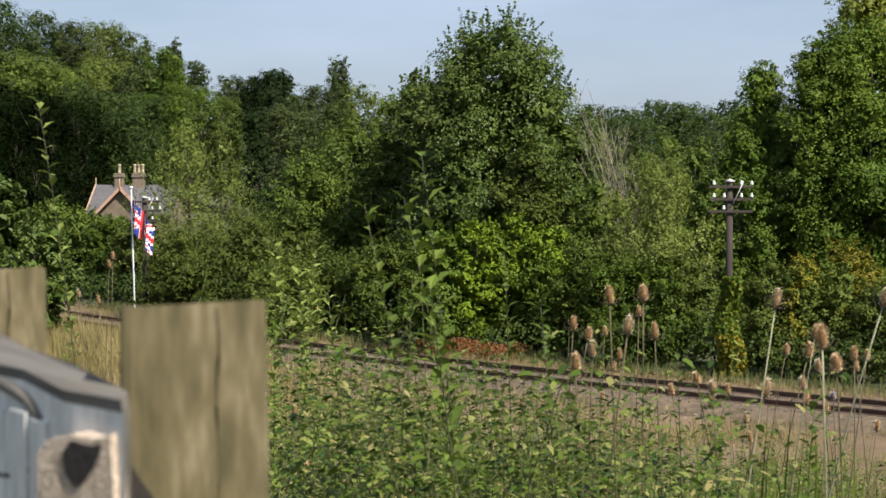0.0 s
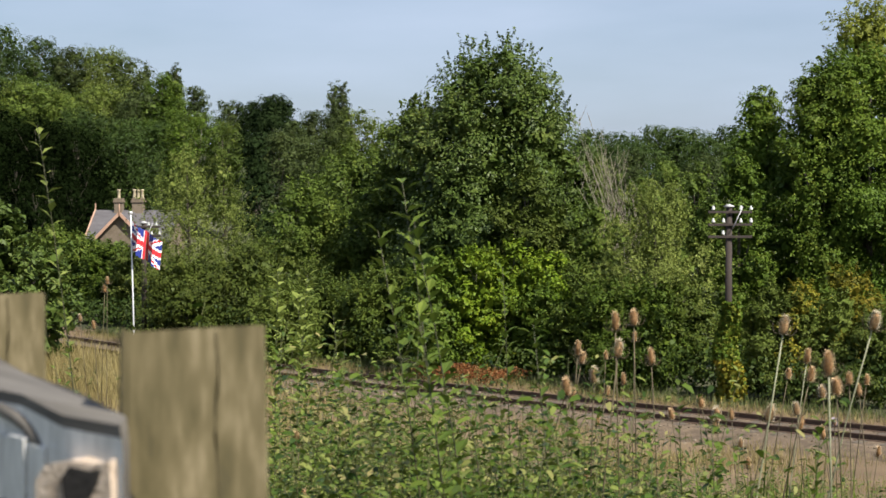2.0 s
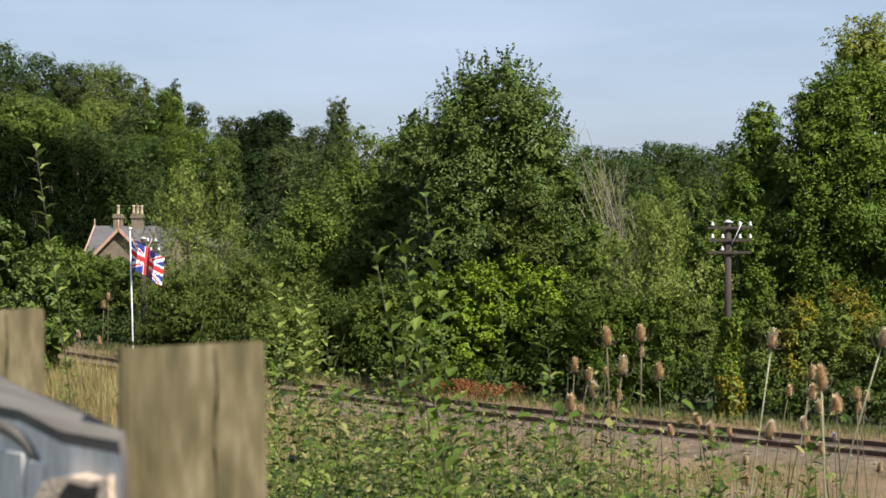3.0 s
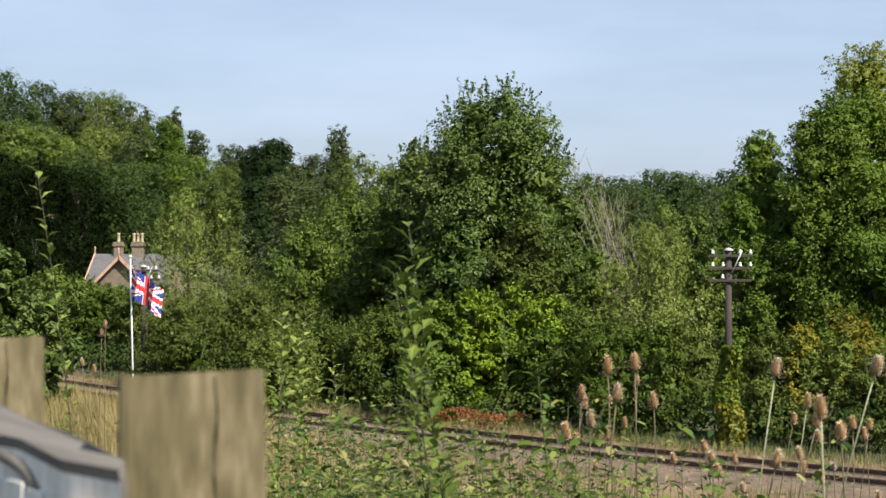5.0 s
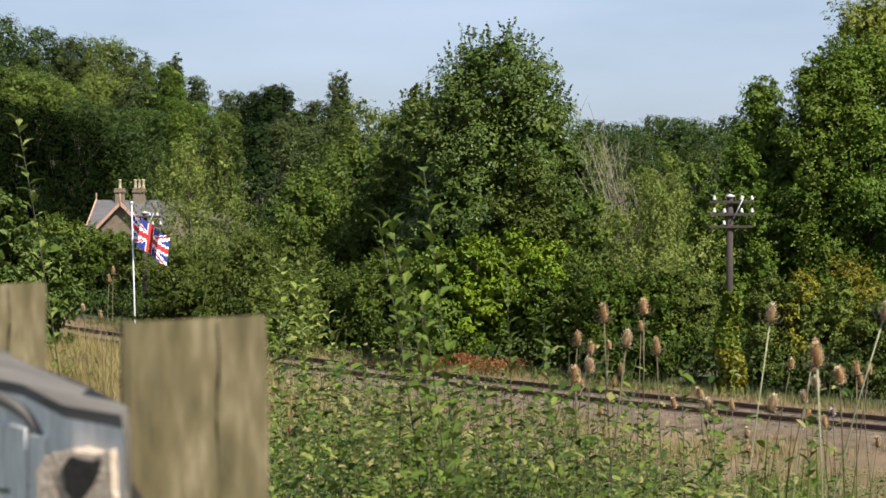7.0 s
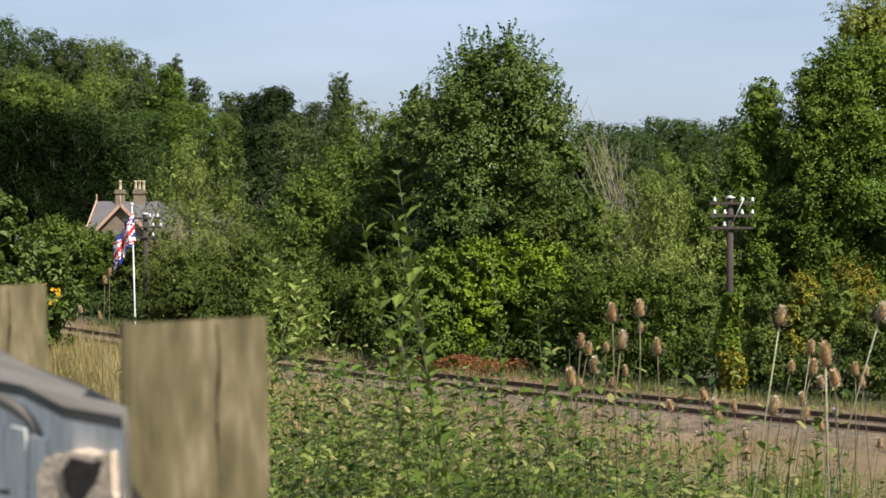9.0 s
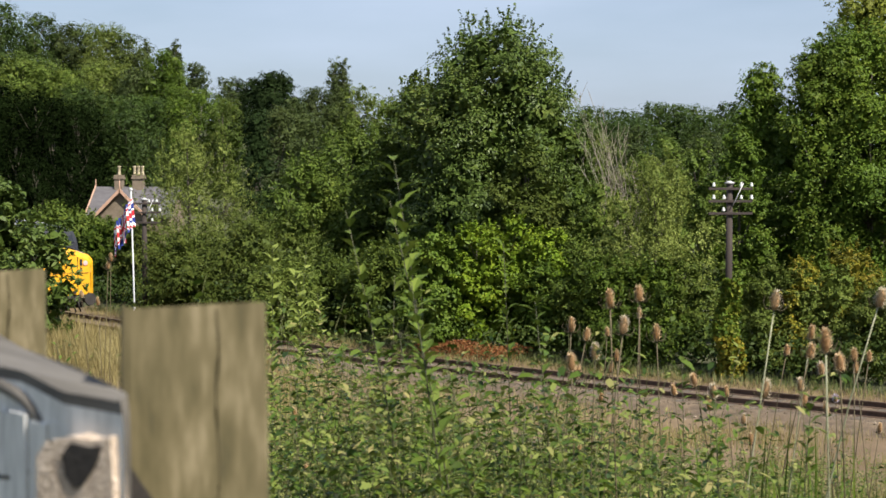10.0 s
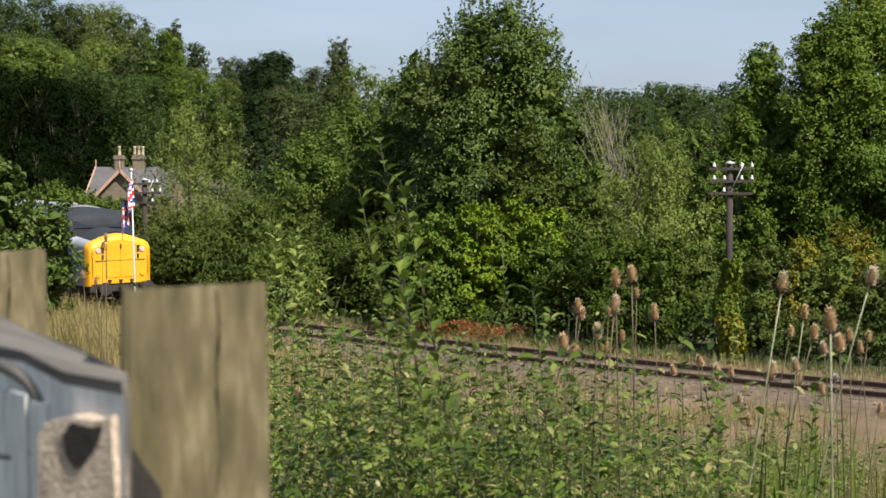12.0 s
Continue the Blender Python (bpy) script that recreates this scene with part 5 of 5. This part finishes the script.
CLOTH = {
    "blue": surface("blue_bunting", [(0.3, (0.008, 0.020, 0.160)), (0.7, (0.016, 0.036, 0.240))], 20, 0.8, bump=0.1),
    "white": surface("white_bunting", [(0.3, (0.66, 0.66, 0.68)), (0.7, (0.80, 0.80, 0.82))], 20, 0.8, bump=0.1),
    "red": surface("red_bunting", [(0.3, (0.420, 0.012, 0.020)), (0.7, (0.560, 0.022, 0.032))], 20, 0.8, bump=0.1),
}
FLAG_X, FLAG_Y, FLAG_TOP = -9.2, 50.0, 5.45
STRIPS, FLY, HOIST = 12, 1.50, 0.84


def build_flagpole():
    p = thing("flagpole", FLAG_X, FLAG_Y, ground_z(FLAG_X, FLAG_Y), "slim white painted flagpole beside the railway", "flagpole")
    h = FLAG_TOP - ground_z(FLAG_X, FLAG_Y)
    bm = bmesh.new()
    tube(bm, [(0.10, 0, -0.3), (0.05, 0, h * 0.5), (0, 0, h)], [0.029, 0.026, 0.020], 10)
    part("pole", bm, WHITE, p)
    bm = bmesh.new()
    bmesh.ops.create_uvsphere(bm, u_segments=12, v_segments=8, radius=0.05, matrix=Matrix.Translation((0, 0, h + 0.04)))
    part("finial", bm, WHITE, p, "round white finial")


def flag_colour(u, v):
    """Colour of the crossed flag at u along the fly (0 to 2) and v up the hoist (0 to 1)."""
    x, y = u - 1.0, v - 0.5
    if abs(x) < 0.10 or abs(y) < 0.10:
        return "red"
    if abs(x) < 0.167 or abs(y) < 0.167:
        return "white"
    for sgn in (1, -1):
        d = (y - sgn * x * 0.5) / 1.118
        turn = 1 if x > 0 else -1
        if 0 < d * turn * sgn < 0.067 if sgn > 0 else 0 < -d * turn < 0.067:
            return "red"
        if abs(d) < 0.10:
            return "white"
    return "blue"


def build_flag():
    root = tagged(new("flag"), "red, white and blue crossed national flag hanging from the pole", "flag")
    root.matrix_basis = pose(FLAG_X + 0.05, FLAG_Y, FLAG_TOP - 0.22)
    w = FLY / STRIPS
    nx, nz = 8, 54
    strips = []
    for i in range(STRIPS):
        verts = [(w * a / nx, 0.02 * math.sin(a / nx * math.pi), -HOIST * b / nz) for b in range(nz + 1) for a in range(nx + 1)]
        faces = [(b * (nx + 1) + a, (b + 1) * (nx + 1) + a, (b + 1) * (nx + 1) + a + 1, b * (nx + 1) + a + 1) for b in range(nz) for a in range(nx)]
        me = bpy.data.meshes.new("cloth_fold")
        me.from_pydata(verts, [], faces)
        order = ("blue", "white", "red")
        for k in order:
            me.materials.append(CLOTH[k])
        me.polygons.foreach_set("material_index", [order.index(flag_colour(2 * (i + (a + 0.5) / nx) / STRIPS, 1 - (b + 0.5) / nz)) for b in range(nz) for a in range(nx)])
        me.shade_smooth()
        strips.append(child("cloth_fold", me, root))
    return strips


build_flagpole()
FLAG_STRIPS = build_flag()

# ---- locomotive ----
YELLOW = surface("warning_yellow_paint", [(0.3, (0.557, 0.261, 0.005)), (0.5, (0.635, 0.313, 0.009)), (0.75, (0.679, 0.357, 0.017))], 1.2, 0.5, bump=0.04)
DARKBLUE = surface("dark_blue_black_paint", [(0.3, (0.008, 0.009, 0.013)), (0.7, (0.020, 0.022, 0.030))], 1.5, 0.8, bump=0.04)
BODYGREY = surface("grey_body_paint", [(0.3, (0.235, 0.244, 0.278)), (0.7, (0.322, 0.331, 0.365))], 1.0, 0.45, bump=0.04)
ROOFGREY = surface("grey_roof_paint", [(0.3, (0.174, 0.174, 0.178)), (0.7, (0.287, 0.287, 0.296))], 1.5, 0.6, bump=0.1)
UNDER = surface("grimy_underframe", [(0.3, (0.014, 0.012, 0.011)), (0.7, (0.050, 0.043, 0.038))], 5, 0.85, 0.2)
LAMP = surface("marker_lamp_glass", [(0.3, (0.600, 0.300, 0.260)), (0.7, (0.760, 0.460, 0.420))], 5, 0.15, bump=0.0)


def loft(bm, rings, cap0=True, cap1=True):
    rs = [[bm.verts.new(v) for v in ring] for ring in rings]
    k = len(rs[0])
    for r0, r1 in zip(rs, rs[1:]):
        for j in range(k - 1):
            f = bm.faces.new((r0[j], r0[j + 1], r1[j + 1], r1[j]))
            f.smooth = True
    if cap0:
        bm.faces.new(rs[0])
    if cap1:
        bm.faces.new(rs[-1][::-1])


def hull(y, half, low, high, round_r, n=6, arch=0.10):
    """A ring at y: straight sides and rounded top shoulders, open or closed at the sill."""
    pts = [(-half, y, low), (-half, y, high - round_r)]
    for k in range(1, n + 1):
        a = math.pi - k * math.pi / 2 / n
        pts.append((-half + round_r + round_r * math.cos(a), y, high - round_r + round_r * math.sin(a) * 1.0))
    crown = arch * half
    for k in range(1, 6):
        f = k / 6
        x = (-half + round_r) * (1 - 2 * f)
        pts.append((x, y, high + crown * math.sin(f * math.pi) * (half - round_r) / half))
    for k in range(n, 0, -1):
        a = math.pi - k * math.pi / 2 / n
        pts.append((half - round_r - round_r * math.cos(a), y, high - round_r + round_r * math.sin(a)))
    pts += [(half, y, high - round_r), (half, y, low)]
    return pts


def build_loco():
    L = thing("locomotive", 0, 0, 0, "diesel locomotive with bright yellow nose, dark cab and grey body", "locomotive")
    # the nose front lies at y = 0, the body runs back along +y
    bm = bmesh.new()
    loft(bm, [hull(-0.02, 1.10, 1.08, 2.46, 0.30, 6, 0.26), hull(0.0, 1.20, 1.02, 2.56, 0.32, 6, 0.26), hull(0.06, 1.26, 1.00, 2.62, 0.32, 6, 0.26), hull(0.30, 1.30, 1.00, 2.66, 0.30, 6, 0.25)], True, False)
    nose = part("nose_front", bm, YELLOW, L, "bright yellow rounded nose end")
    bm = bmesh.new()
    loft(bm, [hull(0.302, 1.30, 1.00, 2.66, 0.30, 6, 0.25), hull(1.0, 1.33, 1.02, 2.72, 0.30, 6, 0.24), hull(1.55, 1.34, 1.02, 2.76, 0.30, 6, 0.24)], False, True)
    part("nose_side", bm, BODYGREY, L, "grey nose sides")
    bm = bmesh.new()
    arc = [(-1.0 + 0.1 * k, 0.30 * math.sin(math.pi * k / 20)) for k in range(21)]
    loft(bm, [[(px, 0.31, 2.66 + pz) for px, pz in arc], [(px, 0.40, 2.71 + pz) for px, pz in arc], [(px, 1.56, 2.79 + pz) for px, pz in arc]], False, False)
    part("nose_top", bm, DARKBLUE, L, "dark anti-glare nose top")
    bm = bmesh.new()
    loft(bm, [hull(1.50, 1.30, 2.60, 3.05, 0.15), hull(1.62, 1.31, 2.60, 3.38, 0.28), hull(1.80, 1.32, 2.60, 3.58, 0.36), hull(2.2, 1.34, 1.02, 3.68, 0.42), hull(3.24, 1.345, 1.02, 3.70, 0.45)], True, True)
    cab = part("cab", bm, DARKBLUE, L, "dark blue-black driving cab")
    for x0, x1 in ((-1.12, -0.06), (0.06, 1.12)):
        bm = bmesh.new()
        tilt = Matrix.Translation((0, 1.575, 3.22)) @ Matrix.Rotation(radians(-28), 4, "X")
        box(bm, x0, x1, -0.03, 0.02, -0.19, 0.20, 0.02, tilt)
        part("windscreen", bm, DARKGLASS, cab, "dark cab windscreen")
    for sx in (-1, 1):
        bm = bmesh.new()
        box(bm, sx * 1.335, sx * 1.352, 2.25, 2.95, 2.72, 3.25, 0.004)
        part("side_window", bm, DARKGLASS, cab)
    bm = bmesh.new()
    loft(bm, [hull(3.2, 1.35, 1.02, 3.62, 0.45), hull(18.4, 1.35, 1.02, 3.62, 0.45)], True, True)
    body = part("body", bm, BODYGREY, L, "grey locomotive body side")
    bm = bmesh.new()
    loft(bm, [[(1.12 * math.cos(math.pi - k * math.pi / 10), y, 3.52 + 0.33 * math.sin(k * math.pi / 10)) for k in range(11)] for y in (3.25, 18.3)], True, True)
    roof = part("roof", bm, ROOFGREY, L, "grey roof panels")
    for y0 in (4.5, 7.5, 10.5, 13.5):
        bm = bmesh.new()
        box(bm, -0.55, 0.55, y0, y0 + 1.6, 3.80, 3.88, 0.02)
        part("roof_hatch", bm, ROOFGREY, roof)
    # nose fittings
    def on_nose(name, x0, x1, z0, z1, out, mat, label="", bevel=0.008):
        bm = bmesh.new()
        box(bm, x0, x1, -0.02 - out, 0.0, z0, z1, bevel)
        part(name, bm, mat, nose, label)
    on_nose("nose_door", -0.56, -0.015, 1.30, 2.52, 0.018, YELLOW)
    on_nose("nose_door", 0.015, 0.56, 1.30, 2.52, 0.018, YELLOW)
    for x in (-0.58, 0.58):
        on_nose("door_strap", x - 0.006, x + 0.006, 1.25, 2.56, 0.03, UNDER, "dark door edge strip", 0.002)
    on_nose("lamp_bracket", -0.025, 0.025, 2.36, 2.52, 0.06, UNDER, "dark lamp bracket", 0.003)
    on_nose("ledge", -1.02, 1.02, 1.92, 1.932, 0.03, UNDER, "dark horizontal ledge", 0.003)
    for x in (-0.72, 0.72):
        on_nose("handrail_plate", x - 0.05, x + 0.05, 2.22, 2.46, 0.04, UNDER, "dark brown fitting", 0.006)
        on_nose("handrail_plate", x - 0.04, x + 0.04, 1.98, 2.14, 0.03, UNDER, "dark brown fitting", 0.006)
    for x, z in ((-0.90, 2.30), (0.90, 2.30), (-0.90, 1.40), (0.90, 1.40)):
        bm = bmesh.new()
        tube(bm, [(x, 0.0, z), (x, -0.045, z), (x, -0.055, z)], [0.105, 0.10, 0.08], 14)
        if z > 2:
            part("marker_light", bm, LAMP, nose, "round pale red marker light")
        else:
            part("tail_light", bm, YELLOW, nose, "round painted-over lamp cover")
    for x in (-0.45, 0.0, 0.45):
        on_nose("hose_bracket", x - 0.06, x + 0.06, 1.14, 1.22, 0.06, UNDER, "dark bracket", 0.006)
    for x in (-1.12, 1.12):
        bm = bmesh.new()
        tube(bm, [(x, 0.02, 1.35), (x, -0.05, 1.37), (x, -0.05, 2.1), (x, 0.02, 2.12)], [0.016] * 4, 6)
        part("handrail", bm, YELLOW, nose)
    # underframe
    bm = bmesh.new()
    box(bm, -1.22, 1.22, 0.02, 0.22, 0.78, 1.04, 0.02)
    beam = part("buffer_beam", bm, UNDER, L, "grimy black buffer beam")
    for x in (-0.87, 0.87):
        bm = bmesh.new()
        tube(bm, [(x, 0.05, 0.93), (x, -0.25, 0.93), (x, -0.26, 0.93), (x, -0.50, 0.93)], [0.14, 0.12, 0.07, 0.07], 14)
        tube(bm, [(x, -0.50, 0.93), (x, -0.55, 0.93)], [0.25, 0.235], 18)
        part("buffer", bm, UNDER, beam, "grimy round buffer")
    bm = bmesh.new()
    tube(bm, [(0, 0.0, 0.93), (0, -0.2, 0.90), (0, -0.28, 0.72), (0, -0.26, 0.50)], [0.05, 0.045, 0.04, 0.035], 8)
    part("coupling", bm, UNDER, beam)
    for x in (-0.45, 0.35, 0.55):
        bm = bmesh.new()
        tube(bm, [(x, 0.0, 0.85), (x, -0.14, 0.78), (x + 0.04, -0.16, 0.55), (x + 0.1, -0.10, 0.42)], [0.03] * 4, 7)
        part("brake_hose", bm, UNDER, beam)
    for y0 in (1.6, 12.9):
        bm = bmesh.new()
        box(bm, -1.15, 1.15, y0 - 0.9, y0 + 5.0, 0.50, 0.98, 0.04)
        bogie = part("bogie", bm, UNDER, L, "grimy black bogie frame")
        for k in range(3):
            yy = y0 + k * 2.05
            bm = bmesh.new()
            for sx in (-1, 1):
                tube(bm, [(sx * 0.68, yy, RAILTOP + 0.545), (sx * 0.81, yy, RAILTOP + 0.545)], [0.545, 0.53], 24)
            tube(bm, [(-0.7, yy, RAILTOP + 0.545), (0.7, yy, RAILTOP + 0.545)], [0.09, 0.09], 8)
            part("wheelset", bm, UNDER, bogie)
    bm = bmesh.new()
    box(bm, -1.1, 1.1, 8.0, 10.8, 0.45, 1.02, 0.05)
    part("fuel_tank", bm, UNDER, L)
    return L


LOCO = build_loco()


# ---- motion of things ----
def motions():
    # metres of the nose along the line
    runs = [(0.0, -36.0), (3.0, -26.5), (6.0, -17.0), (8.3, -9.3), (9.5, -5.6), (10.0, -4.25), (10.5, -3.2), (11.0, -2.12), (11.5, -1.08), (12.0, 0.0)]
    nose_at = -21.42
    rows = []
    for t, s in runs:
        p = track_point(nose_at + s)
        # a chord between the bogies gives the turn
        rows.append((t, pose(p.x, p.y, 0.0, 0, 0, track_heading(nose_at + s - 9.0))))
    walk(LOCO, rows)
    # how far the flag's loose end lies out to the right, and its fall, in metres
    flag = [(0.0, 0.42, 0.55), (0.4, 0.62, 0.62), (0.8, 0.55, 0.6), (1.2, 0.45, 0.5), (1.6, 0.72, 0.5), (2.0, 0.70, 0.35), (2.4, -0.30, 0.5), (2.8, 0.75, 0.45), (3.2, 0.80, 0.3), (4.0, 0.6, 0.45), (4.8, 0.65, 0.45), (5.1, 0.78, 0.42), (5.4, 0.45, 0.45), (5.7, 0.55, 0.45), (6.0, 0.78, 0.35), (6.3, 0.82, 0.5), (6.7, 1.05, 0.4), (7.5, 0.3, 0.6), (8.3, -0.40, 0.5), (8.8, -0.45, 0.5), (9.0, -0.38, 0.55), (9.3, -0.25, 0.5), (9.5, -0.28, 0.55), (9.8, -0.42, 0.5), (10.0, -0.35, 0.55), (10.5, -0.35, 0.55), (10.8, -0.5, 0.55), (11.0, -0.6, 0.5), (11.2, -0.35, 0.5), (11.4, -0.25, 0.55), (11.6, -0.12, 0.6), (11.8, 0.08, 0.6), (12.0, -0.12, 0.6)]
    w = FLY / STRIPS
    tracks = [[] for _ in FLAG_STRIPS]
    for t, reach, fall in flag:
        fall *= 1.75
        x = y = z = 0.0
        c = max(-0.98, min(0.98, reach / FLY))
        fold = math.acos(abs(c) ** 0.8)
        for i in range(STRIPS):
            ripple = fold * (1 if (i // 3) % 2 else -1) * (0.94 + 0.06 * math.sin(3 * t + i))
            yaw = ripple if c > 0 else math.pi - ripple
            f = (i + 1) / STRIPS
            tilt = 0.6 * math.degrees(math.atan2(fall, FLY)) * abs(math.cos(yaw))
            tracks[i].append((t, pose(x, y, z, 0, tilt, math.degrees(yaw))))
            x += w * math.cos(yaw)
            y += w * math.sin(yaw)
            z -= fall / STRIPS
    for ob, rows in zip(FLAG_STRIPS, tracks):
        safe = [rows[0]]
        for t, m in rows[1:]:
            t0, m0 = safe[-1]
            turn = m0.to_quaternion().rotation_difference(m.to_quaternion()).angle
            n = int(turn // 1.2) + 1
            for k in range(1, n):
                safe.append((t0 + (t - t0) * k / n, m0.lerp(m, k / n)))
            safe.append((t, m))
        walk(ob, safe)
    # wind in the teasels and shoots: a gentle lean to and fro
    for ob, amp, phase, drift in SWAYS:
        base = ob.matrix_basis.copy()
        rows = []
        for k in range(25):
            t = k * 0.5
            a = amp * (0.6 * math.sin(1.9 * t + phase) + 0.4 * math.sin(3.3 * t + 2 * phase))
            b = 0.5 * amp * math.sin(2.3 * t + phase * 1.3)
            go = drift * step(6.6, 8.3, t)
            rows.append((t, base @ pose(0, 0, 0, b, a + go, 0)))
        walk(ob, rows)


motions()
